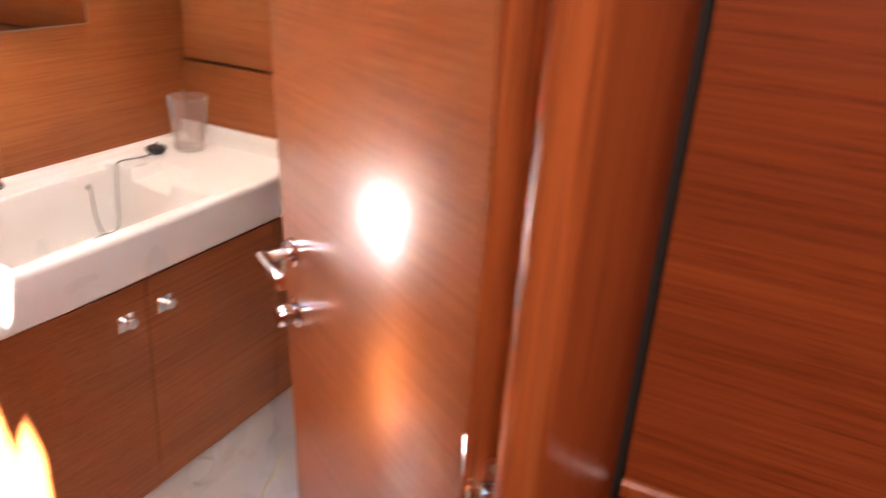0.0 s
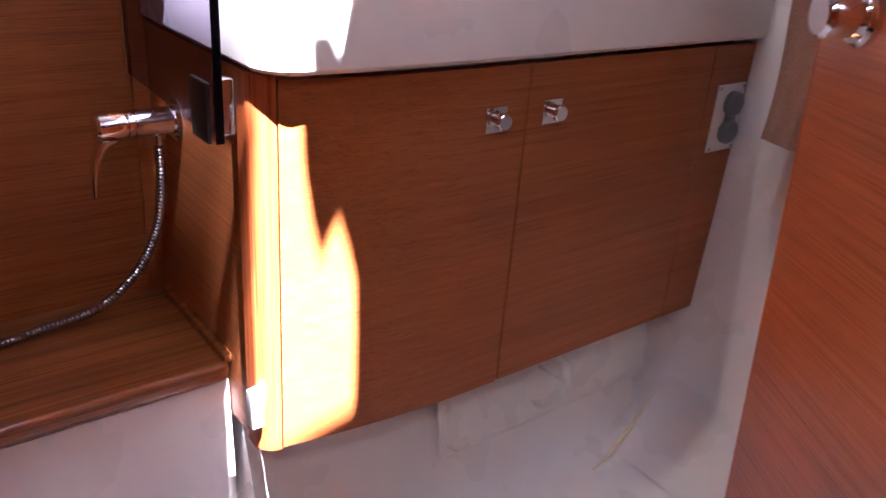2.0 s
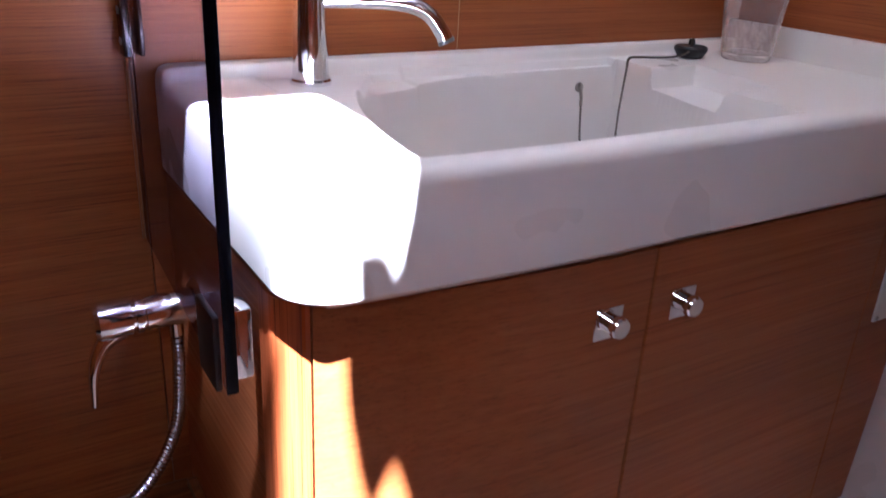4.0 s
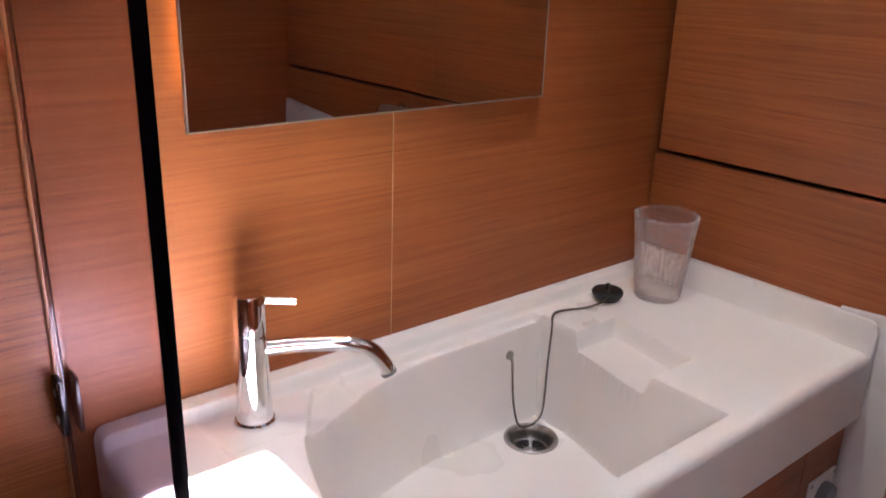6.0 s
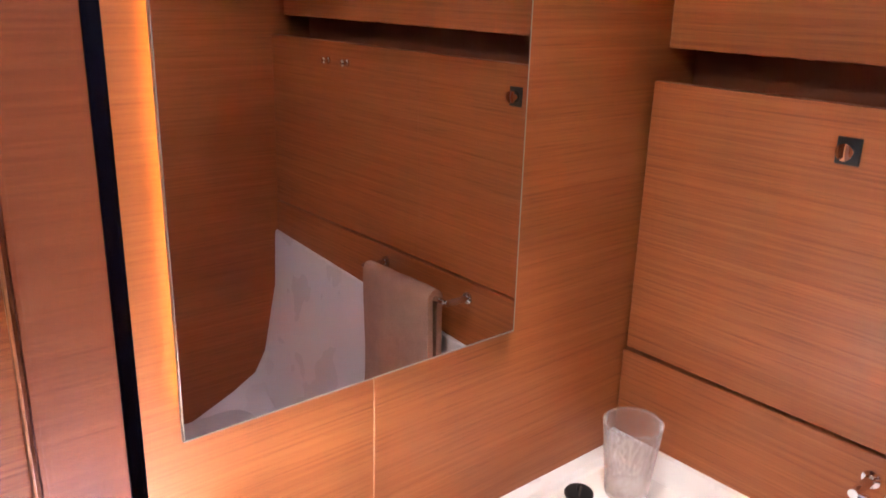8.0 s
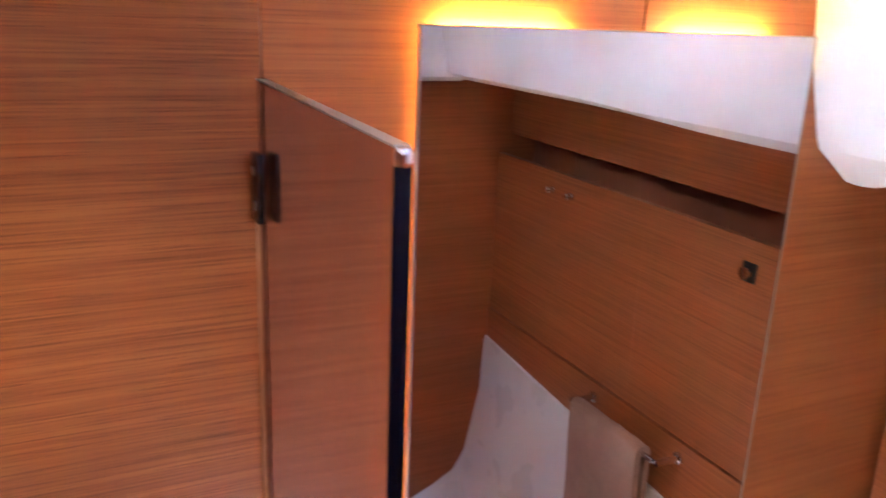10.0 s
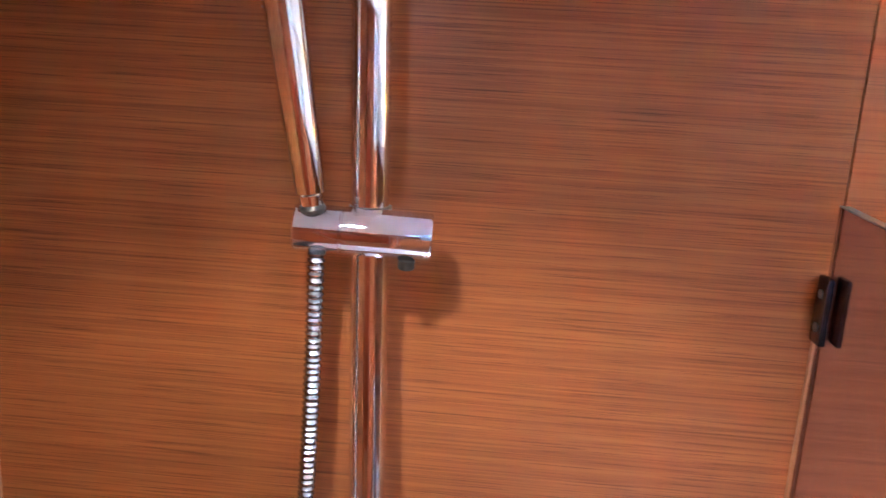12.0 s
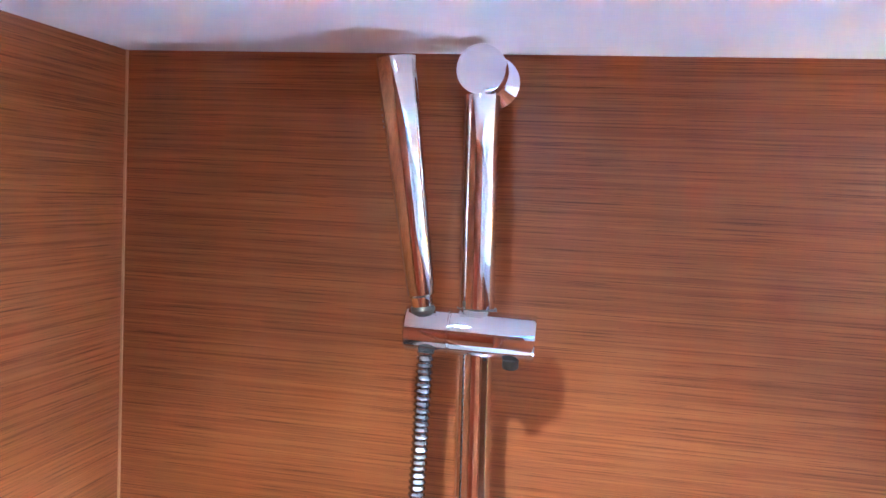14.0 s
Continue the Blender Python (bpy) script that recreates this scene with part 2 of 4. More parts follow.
def clear_glass(name, tint, gloss):
    """Thin clear material: straight through with a tint, and a sharp reflection."""
    m = bpy.data.materials.new(name)
    m.use_nodes = True
    n, l = m.node_tree.nodes, m.node_tree.links
    n.remove(n["Principled BSDF"])
    straight = n.new("ShaderNodeBsdfTransparent")
    straight.inputs["Color"].default_value = (*tint, 1)
    shine = n.new("ShaderNodeBsdfGlossy")
    shine.inputs["Roughness"].default_value = 0.02
    facing = n.new("ShaderNodeLayerWeight")
    facing.inputs["Blend"].default_value = 0.5
    steep = n.new("ShaderNodeMath")
    steep.operation = "POWER"
    steep.inputs[1].default_value = 4.0
    share = n.new("ShaderNodeMath")
    share.operation = "MULTIPLY_ADD"
    share.inputs[1].default_value, share.inputs[2].default_value = gloss, 0.03
    mix = n.new("ShaderNodeMixShader")
    l.new(facing.outputs["Facing"], steep.inputs[0])
    l.new(steep.outputs["Value"], share.inputs[0])
    l.new(share.outputs["Value"], mix.inputs["Fac"])
    l.new(straight.outputs["BSDF"], mix.inputs[1])
    l.new(shine.outputs["BSDF"], mix.inputs[2])
    l.new(mix.outputs["Shader"], n["Material Output"].inputs["Surface"])
    return m


tinted = clear_glass("tinted_shower_glass", (0.73, 0.70, 0.80), 0.25)


def tumbler_stuff():
    """Thin clear plastic: mostly straight through, a rippled shine, and a little milkiness, raised in the ripples as
    painted sparkle.
    """
    m = bpy.data.materials.new("clear_rippled_plastic")
    m.use_nodes = True
    n, l = m.node_tree.nodes, m.node_tree.links
    b = n["Principled BSDF"]
    b.inputs["Base Color"].default_value = (0.88, 0.83, 0.81, 1)
    b.inputs["Roughness"].default_value = 0.12
    ripple = noise_at(m, 1.0, 2.0, 0.5, (230, 230, 80))
    bump(m, ripple, 1.0, 0.006)
    straight = n.new("ShaderNodeBsdfTransparent")
    straight.inputs["Color"].default_value = (0.97, 0.95, 0.945, 1)
    facing = n.new("ShaderNodeLayerWeight")
    steep = n.new("ShaderNodeMath")
    steep.operation = "POWER"
    steep.inputs[1].default_value = 2.5
    l.new(facing.outputs["Facing"], steep.inputs[0])
    # whiter along the ripples: their sparkle is put into the colour
    milk_sparkle = n.new("ShaderNodeMapRange")
    milk_sparkle.inputs["From Min"].default_value, milk_sparkle.inputs["From Max"].default_value = 0.50, 0.62
    milk_sparkle.inputs["To Min"].default_value, milk_sparkle.inputs["To Max"].default_value = 0.045, 0.17
    l.new(ripple, milk_sparkle.inputs["Value"])
    add = n.new("ShaderNodeMath")
    add.operation = "MULTIPLY_ADD"
    add.inputs[1].default_value = 0.75
    l.new(steep.outputs["Value"], add.inputs[0])
    l.new(milk_sparkle.outputs["Result"], add.inputs[2])
    mix = n.new("ShaderNodeMixShader")
    l.new(add.outputs["Value"], mix.inputs["Fac"])
    l.new(straight.outputs["BSDF"], mix.inputs[1])
    l.new(b.outputs["BSDF"], mix.inputs[2])
    l.new(mix.outputs["Shader"], n["Material Output"].inputs["Surface"])
    return m


tumbler_mat = tumbler_stuff()


def towel_stuff():
    m = material("beige_terry_cloth", (0.46, 0.30, 0.215), 0.95)
    n, l, b = nodes(m)
    loops = noise_at(m, 500.0, 2.0)
    soft = noise_at(m, 25.0, 3.0)
    l.new(mixed(m, ramp(m, loops, ((0.3, (0.31, 0.165, 0.105)), (0.7, (0.47, 0.27, 0.18)))), ramp(m, soft, ((0.3, (0.85, 0.85, 0.85)), (0.7, (1, 1, 1)))), 1.0, "MULTIPLY"), b.inputs["Base Color"])
    b.inputs["Sheen Weight"].default_value = 0.05
    bump(m, loops, 0.9, 0.003)
    return m


towel_mat = towel_stuff()


def lamp_glow(name, colour, power):
    m = bpy.data.materials.new(name)
    m.use_nodes = True
    b = m.node_tree.nodes["Principled BSDF"]
    b.inputs["Base Color"].default_value = (0.9, 0.9, 0.9, 1)
    b.inputs["Emission Color"].default_value = (*colour, 1)
    b.inputs["Emission Strength"].default_value = power
    return m


led_warm = lamp_glow("warm_led", (1.0, 0.58, 0.08), 5.0)
led_soft = lamp_glow("dim_warm_led", (1.0, 0.52, 0.07), 0.16)
led_white = lamp_glow("white_led", (1.0, 0.95, 0.9), 1.5)

# ---- structure ----
XL, XR, YN, ZC = -0.917, 0.78, -1.24, 2.012
FLOOR = 0.0


def structure(name, bm, mat, label, category, smooth=False):
    return tagged(part(name, bm, mat, None, label, smooth), label, category, "", "structure")


# mirror wall, with its veneered panels
wall_n = structure("wall_north", box((-1.0, 0.014, 0), (0.95, 0.05, 2.05), 0), dark_gap, "bulkhead behind veneered teak wall panels", "wall")
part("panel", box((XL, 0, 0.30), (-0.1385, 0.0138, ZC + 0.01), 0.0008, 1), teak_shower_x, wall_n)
part("panel", box((-0.1375, 0, 0.30), (0.2592, 0.0138, ZC + 0.01), 0.0008, 1), teak_x, wall_n)
part("panel", box((0.2602, 0, 0.30), (0.899, 0.0138, ZC + 0.01), 0.0008, 1), teak_x, wall_n)
part("seam", box((0.2592, 0.0006, 0.80), (0.2602, 0.013, 1.20), 0), seam_line, wall_n, "thin pale filler line")

part("corner_bead", box((XL + 0.0001, -0.0022, 0.334), (XL + 0.0022, -0.0001, ZC), 0), seam_line, wall_n, "thin pale corner bead")

# left wall of the shower
wall_w = structure("wall_west", box((XL - 0.05, -1.345, 0), (XL - 0.014, 0.014, 2.05), 0), dark_gap, "bulkhead behind teak wall panel", "wall")
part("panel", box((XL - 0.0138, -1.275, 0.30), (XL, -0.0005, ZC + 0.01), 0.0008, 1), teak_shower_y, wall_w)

# outboard wall: lower panel, cupboard front, open shelf, fascia
wall_e = structure("wall_east", box((0.90, -1.30, 0), (0.94, 0.014, 2.05), 0), shelf_lining, "outboard wall behind a teak cupboard front", "wall")
part("panel", box((XR, -1.239, 0.80), (XR + 0.016, -0.004, 1.0465), 0.0012, 1), teak_y, wall_e)
part("panel", box((XR, -1.232, 1.0535), (XR + 0.016, -0.6066, 1.500), 0.0006, 1), teak_y, wall_e)
part("panel", box((XR, -0.606, 1.0535), (XR + 0.016, -0.010, 1.500), 0.0006, 1), teak_y, wall_e)
part("fascia", box((0.822, -1.239, 1.548), (0.836, -0.0005, 1.70), 0.001, 1), teak_y, wall_e)
part("shelf_board", box((0.797, -1.239, 1.43), (0.899, -0.0005, 1.442), 0.0), shelf_lining, wall_e)
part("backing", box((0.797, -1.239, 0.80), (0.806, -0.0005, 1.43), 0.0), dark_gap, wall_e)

# door bulkhead: right of the door, left of the door, over the door
LEFT_JAMB, RIGHT_JAMB, HEAD = -0.74, -0.196, 1.76
wall_s = structure("wall_south", box((0.0, -1.335, 0), (0.95, YN, 2.05), 0.002), teak_x, "veneered teak bulkhead beside the door", "wall")
structure("wall_south_left", box((XL - 0.014, -1.345, 0), (LEFT_JAMB, -1.275, 2.05), 0.004), teak_x, "veneered teak bulkhead strip beside the door opening", "wall")
structure("wall_over_door", box((LEFT_JAMB, -1.345, HEAD), (0.0, -1.275, 2.05), 0.003), teak_x, "veneered teak bulkhead over the door opening", "wall")
nose = [(-0.232 - 0.021 * math.sin(radians(a)), -1.342 + 0.021 * math.cos(radians(a))) for a in range(0, 181, 15)]
post = prism([(RIGHT_JAMB, -1.275), (RIGHT_JAMB, -1.321)] + nose + [(0.0, -1.363), (0.0, -1.275)], "z", 0, HEAD)
structure("door_jamb", post, teak_post, "rounded reddish solid teak door post", "door frame", True)

# floor of the head, white moulded pan, and floor of the cabin
floor = structure("floor", box((-1.0, -1.275, -0.04), (0.95, 0.05, FLOOR), 0), white_gel, "white moulded shower floor pan", "floor")
structure("cabin_floor", box((-2.3, -3.1, -0.04), (0.3, -1.276, FLOOR), 0), teak_solid, "varnished teak cabin floor", "floor")
structure("door_sill", box((LEFT_JAMB, -1.345, 0), (RIGHT_JAMB, -1.275, 0.07), 0.006), teak_post, "raised teak door sill", "sill")

# ceiling: headliner with the open deck hatch, and the lowered moulding along the outboard side and the door bulkhead
HX0, HX1, HY0, HY1 = -0.19, -0.012, -1.122, -0.592
bm = bmesh.new()
for lo, hi in (((-1.0, HY1, ZC), (0.95, 0.05, ZC + 0.05)), ((-1.0, -1.36, ZC), (0.95, HY0, ZC + 0.05)),
               ((-1.0, HY0, ZC), (HX0, HY1, ZC + 0.05)), ((HX1, HY0, ZC), (0.95, HY1, ZC + 0.05))):
    box(lo, hi, 0, bm=bm)
structure("ceiling", bm, white_roof, "white moulded headliner with an open hatch", "ceiling")

side = [(0.86, 1.666), (0.776, 1.668), (0.70, 1.673), (0.655, 1.677), (0.640, 1.670), (0.625, 1.667), (0.605, 1.673), (0.574, 1.697), (0.547, 1.717), (0.539, 1.735), (0.530, 1.765), (0.520, 1.797), (0.511, 1.831), (0.498, 1.93), (0.488, ZC + 0.004), (0.86, ZC + 0.004)]
bm = bmesh.new()
rows = []
for y in (-0.0006, -0.012, -0.028, -0.05, -0.075, -0.10, -0.13, -0.2, -0.3, -0.4, -0.5, -0.6, -1.239):
    near, far = smooth_step(-0.012, -0.12, y), smooth_step(-0.2, -0.6, y)
    rows.append([bm.verts.new((x, y, z if z > 1.75 else max(z, min(z + 0.026 * near + 0.012 * far, 1.692 + 0.010 * far + 0.4 * (z - 1.667))))) for x, z in side])
for r, q in zip(rows, rows[1:]):
    for k in range(len(side)):
        bm.faces.new((r[k], r[(k + 1) % len(side)], q[(k + 1) % len(side)], q[k]))
bm.faces.new(rows[0])
bm.faces.new(rows[-1][::-1])
structure("ceiling_moulding", bm, white_roof, "white moulded headliner step over the cupboard", "ceiling", True)
low = [(-1.2395, 1.705), (-1.12, 1.70), (-1.09, 1.712), (-1.075, 1.74), (-1.06, 1.85), (-1.045, ZC + 0.004), (-1.2395, ZC + 0.004)]
structure("ceiling_step", prism(low, "x", 0.004, 0.60), white_roof, "white moulded headliner step over the bulkhead", "ceiling", True)

# the cabin outside the door
structure("cabin_wall_east", box((0.094, -3.1, 0), (0.13, -1.374, 2.05), 0.001), teak_red, "reddish teak veneered cabin panel", "wall")
structure("cabin_trim", prism([(0.094, 0.775), (0.0885, 0.775), (0.083, 0.781), (0.083, 0.797), (0.0885, 0.803), (0.094, 0.803)], "y", -3.1, -1.375), teak_post, "rounded teak rail along the cabin panel", "trim", True)
structure("cabin_joint", box((0.106, -1.374, 0), (0.13, -1.3355, 2.05), 0), dark_gap, "dark shadow joint beside the cabin panel", "trim")
structure("cabin_wall_infill", box((0.0, -1.362, 0), (0.094, -1.3355, 2.05), 0), teak_red, "reddish teak strip beside the door post", "wall")
structure("cabin_wall_south", box((-2.3, -3.14, 0), (0.3, -3.1, 2.05), 0), teak_red, "teak veneered cabin bulkhead", "wall")
structure("cabin_wall_west", box((-2.34, -3.1, 0), (-2.3, -1.0, 2.05), 0), teak_red, "teak veneered cabin side", "wall")
structure("cabin_wall_north", box((-2.3, -1.345, 0), (XL - 0.05, -1.30, 2.05), 0), teak_x, "teak veneered bulkhead beside the head", "wall")
# added out of view to stop sky leaking in over the bulkhead
structure("cabin_light_seal", box((-2.34, -1.361, 2.045), (-1.0, -0.99, 2.09), 0), white_roof, "unseen white strip closing the cabin headliner against sky light", "ceiling")
structure("cabin_ceiling", box((-2.34, -3.14, ZC + 0.03), (0.3, -1.361, ZC + 0.08), 0), white_roof, "white cabin headliner", "ceiling")

# white liner of the outboard side below the panels, coved into the floor
LINER = [(0.0, 0.774), (0.15, 0.765), (0.30, 0.758), (0.5, 0.757), (0.75, 0.762), (1.0, 0.772)]


def liner(y0=-1.239, y1=-0.34, cap=2.0):
    bm = bmesh.new()
    rows = []
    n = 22
    for i in range(n + 1):
        y = y0 + (y1 - y0) * i / n
        top = 0.962 - 0.066 * (y + 1.239) / 0.899
        low = max(0.0, 1 - (y + 1.239) / 0.62)
        row = []
        pts = [(0.55 - 0.22 * low, 0.004 + 0.40 * low), (0.62 - 0.12 * low, 0.008 + 0.44 * low), (0.68 - 0.06 * low, 0.03 + 0.47 * low), (0.72 - 0.03 * low, 0.08 + 0.46 * low),
               (0.742 - 0.018 * low, 0.20 + 0.40 * low), (0.755 - 0.012 * low, 0.42 + 0.27 * low), (0.766, 0.70 + 0.1 * low), (0.772, top - 0.008), (0.7745, top - 0.002), (0.779, top)]
        for x, z in pts:
            row.append(bm.verts.new((x, y, min(z, cap))))
        row.append(bm.verts.new((0.80, y, min(top, cap))))
        rows.append(row)
    for r, s in zip(rows, rows[1:]):
        for k in range(len(r) - 1):
            bm.faces.new((r[k], s[k], s[k + 1], r[k + 1]))
    return bm


structure("wall_liner_foot", liner(-0.341, -0.22, 0.2425), white_gel, "white moulded cove under the washbasin cabinet", "wall", True)
structure("wall_liner", liner(), white_gel, "white moulded hull liner with a coved foot", "wall", True)

# ---- vanity ----
DR = Vector((0.425, -0.108, 0.698))
CX0, CX1, CY, CZ, AP = -0.118, 0.779, -0.398, 0.85, 0.745


def bow(x):
    """How far the vanity's front curves back towards its left end."""
    t = min(1.0, max(0.0, (0.22 - x) / 0.31))
    return 0.028 * t * t


def basin_left(y):
    """The bowed left rim of the basin."""
    t = min(1.0, max(0.0, (y + 0.355) / 0.32))
    return 0.004 + 0.030 * t + 0.085 * t ** 2.6


def basin_back(x):
    """The back rim of the basin, bowed forwards beside the tap."""
    t = min(1.6, max(0.0, (0.311 - x) / 0.205))
    return -0.054 - 0.050 * t * t


def counter_height(x, y):
    z = CZ
    d = min(x - CX0, CX1 + 0.02 - x, y - CY)
    sides = min(x - basin_left(y), 0.487 - 0.024 * smooth_step(-0.11, -0.26, y) - x, y + 0.366)
    inset = min(sides, basin_back(x) - y)
    z -= 0.009 * smooth_step(-0.001, 0.006, min(sides, -0.037 - y)) * (1 - smooth_step(-0.004, 0.010, inset))
    r = 0.152
    z -= r * smooth_step(-0.004, 0.014, inset)
    hole = math.hypot(x - DR.x, y - DR.y)
    z -= 0.024 * (1 - smooth_step(0.029, 0.036, hole))
    # soap tray open to the basin
    tray = min(x - 0.40, 0.574 - 0.16 * (-0.117 - y) - x, -0.117 - y, y + 0.262)
    z = min(z, CZ - 0.026 * smooth_step(-0.002, 0.009, tray))
    # fine raised line round the draining area, low upstand at the back, higher one outboard
    z += max(0.014 * smooth_step(-0.034, -0.024, y), 0.042 * smooth_step(0.757, 0.766, x))
    plate = min(x + 0.02, 0.16 - x, -0.03 - y, y + 0.11)
    z -= 0.003 * smooth_step(-0.002, 0.004, plate) * (1 - smooth_step(-0.003, 0.004, inset))
    e = 0.014
    if d < e:
        z -= e - math.sqrt(max(0.0, e * e - (e - d) ** 2))
    return z


def counter():
    bm = bmesh.new()
    nx, ny, rc = 440, 200, 0.046
    cx, cy = CX0 + rc, CY + rc
    grid = []
    for j in range(ny + 1):
        row = []
        for i in range(nx + 1):
            x, y = CX0 + (CX1 - CX0) * i / nx, CY + (-0.0006 - CY) * j / ny
            z = counter_height(x, y)
            if x < cx and y < cy:
                a, b = (cx - x) / rc, (cy - y) / rc
                x, y = cx - rc * a * math.sqrt(1 - b * b / 2), cy - rc * b * math.sqrt(1 - a * a / 2)
            row.append(bm.verts.new((x, y + 0.45 * bow(x) * y / CY, z)))
        grid.append(row)
    for r, s in zip(grid, grid[1:]):
        for k in range(nx):
            bm.faces.new((r[k], r[k + 1], s[k + 1], s[k]))
    rim = [row[0] for row in reversed(grid)] + grid[0][1:] + [row[-1] for row in grid[1:]]
    skirt = [bm.verts.new((v.co.x, v.co.y, AP + 0.006)) for v in rim]
    mid = Vector((0.3, -0.2, 0))
    foot = []
    for v in rim:
        inward = (mid - v.co)
        foot.append(bm.verts.new((v.co.x + 0.006 * (1 if inward.x > 0 else -1) * (v.co.x < CX0 + 0.03), v.co.y + 0.006 * (v.co.y < CY + bow(v.co.x) + 0.03), AP)))
    for low, high in ((skirt, rim), (foot, skirt)):
        for k in range(len(rim) - 1):
            bm.faces.new((low[k], low[k + 1], high[k + 1], high[k]))
    inner = [bm.verts.new((0.33 + (v.co.x - 0.33) * 0.97, -0.2 + (v.co.y + 0.2) * 0.93, AP)) for v in foot]
    for k in range(len(rim) - 1):
        bm.faces.new((foot[k], foot[k + 1], inner[k + 1], inner[k]))
    return bm


top = thing("vanity_counter", (0.33, -0.2, AP), "white moulded washbasin counter with a bowed basin and soap tray", "washbasin")
part("worktop", counter(), white_basin, top)
drain = part("drain", lathe([(0.0390, -0.002), (0.0385, 0.0015), (0.0365, 0.0032), (0.033, 0.0028), (0.030, 0.0), (0.0285, -0.004), (0.028, -0.019)], DR, 48, None, (0, 0, 1), False), steel, top, "round steel strainer")
cup = part("strainer_cup", lathe([(0.0282, -0.0165), (0.0265, -0.0185), (0.0, -0.0175)], DR, 40, None, (0, 0, 1), False), steel, drain, "steel strainer cup with dark holes")
for k in range(6):
    a = radians(60 * k + 12)
    wedge = [(r * math.cos(a + w), r * math.sin(a + w)) for r, w in ((0.0095, -0.30), (0.0235, -0.40), (0.0243, -0.2), (0.0246, 0.0), (0.0243, 0.2), (0.0235, 0.40), (0.0095, 0.30))]
    part("drain_hole", prism([(DR.x + p, DR.y + q) for p, q in wedge], "z", DR.z - 0.0190, DR.z - 0.0168), black, drain)
part("drain_screw", lathe([(0.006, 0.0), (0.006, 0.002), (0.003, 0.0034), (0.0, 0.0034)], DR + Vector((0, 0, -0.0178)), 16), steel, drain)

# cabinet under the counter
BY, BZ0, BZ1 = -0.384, 0.243, 0.742
rc = 0.026
PF = BY + bow(-0.09) + 0.002
cab = thing("vanity_cabinet", (0.34, -0.2, BZ0), "teak veneered washbasin cabinet with two doors and a rounded corner post", "cabinet")
part("body", box((-0.085, BY + 0.050, BZ0 + 0.004), (0.786, -0.001, 0.662), 0), teak_x, cab)
side_panel = prism([(-0.1150, -0.001), (-0.1150, PF + 0.049), (-0.087, PF + 0.049), (-0.087, -0.001)], "z", BZ0, BZ1)
part("side_panel", side_panel, teak_y, cab)
corner = [(-0.1165 + rc - rc * math.cos(radians(a)), PF + rc - rc * math.sin(radians(a))) for a in range(0, 91, 6)]
corner = [(-0.1165, PF + rc + 0.022)] + corner + [(-0.0905, PF + 0.018), (-0.0975, PF + rc + 0.022)]
part("corner_post", prism(corner, "z", BZ0 - 0.004, BZ1), teak_post, cab, "rounded solid teak corner post")
xs = [-0.0892 + (0.2585 + 0.0892) * k / 12 for k in range(13)]
door_l = part("door", prism([(x, BY + bow(x)) for x in xs] + [(x, BY + bow(x) + 0.018) for x in reversed(xs)], "z", BZ0, BZ1 - 0.006), teak_x, cab)
door_r = part("door", box((0.2625, BY, BZ0), (0.6585, BY + 0.018, BZ1 - 0.006), 0.0012, 1), teak_x, cab)
part("end_panel", box((0.6595, BY, BZ0), (0.786, BY + 0.018, BZ1 - 0.006), 0.0012, 1), teak_x, cab)


def latch(where, parent):
    p = Vector(where) + Vector((0, bow(where[0]), 0))
    plate = part("latch", box(p + Vector((-0.0175, -0.002, -0.0175)), p + Vector((0.0175, 0, 0.0175)), 0.0008, 1), chrome, parent, "square chrome push latch")
    knob = bmesh.new()
    lathe([(0.010, 0.0), (0.010, 0.006), (0.0115, 0.008), (0.0115, 0.014), (0.010, 0.016), (0.0, 0.016)], p + Vector((0.003, -0.002, 0)), 20, knob, (0, -1, 0))
    part("knob", knob, chrome, plate)


latch((0.205, BY, 0.667), door_l)
latch((0.306, BY, 0.668), door_r)
sock = thing("shaver_socket", (0.715, BY, 0.555), "white double socket plate with grey hinged covers", "socket")
part("plate", box((0.683, BY - 0.004, 0.556), (0.757, BY, 0.672), 0.002), white_plastic, sock)
for z in (0.591, 0.639):
    part("cover", lathe([(0.021, 0), (0.021, 0.009), (0.018, 0.013), (0.0, 0.014)], (0.724, BY - 0.004, z), 24, None, (0, -1, 0)), grey, sock, "grey rubber cover")
part("hinge", box((0.712, BY - 0.012, 0.608), (0.736, BY - 0.004, 0.622), 0.002), grey, sock)
for x in (0.689, 0.751):
    for z in (0.562, 0.666):
        part("screw", lathe([(0.003, 0), (0.003, 0.001), (0, 0.0015)], (x, BY - 0.004, z), 10, None, (0, -1, 0)), steel, sock)

# moulded front under the cabinet, with the lift-out panel
toe = [(-0.10, 0.30), (-0.24, 0.30), (-0.255, 0.24), (-0.308, 0.070), (-0.328, 0.045), (-0.352, 0.016), (-0.39, 0.003), (-0.44, 0.001), (-0.10, -0.01)]
structure("wall_plinth", prism(toe, "x", -0.105, 0.79), white_gel, "white moulded plinth under the washbasin cabinet", "wall", True)


def on_toe(x, z, out=0.0):
    y = -0.285 - (0.24 - z) / 0.155 * 0.030
    return Vector((x, y - out, z))


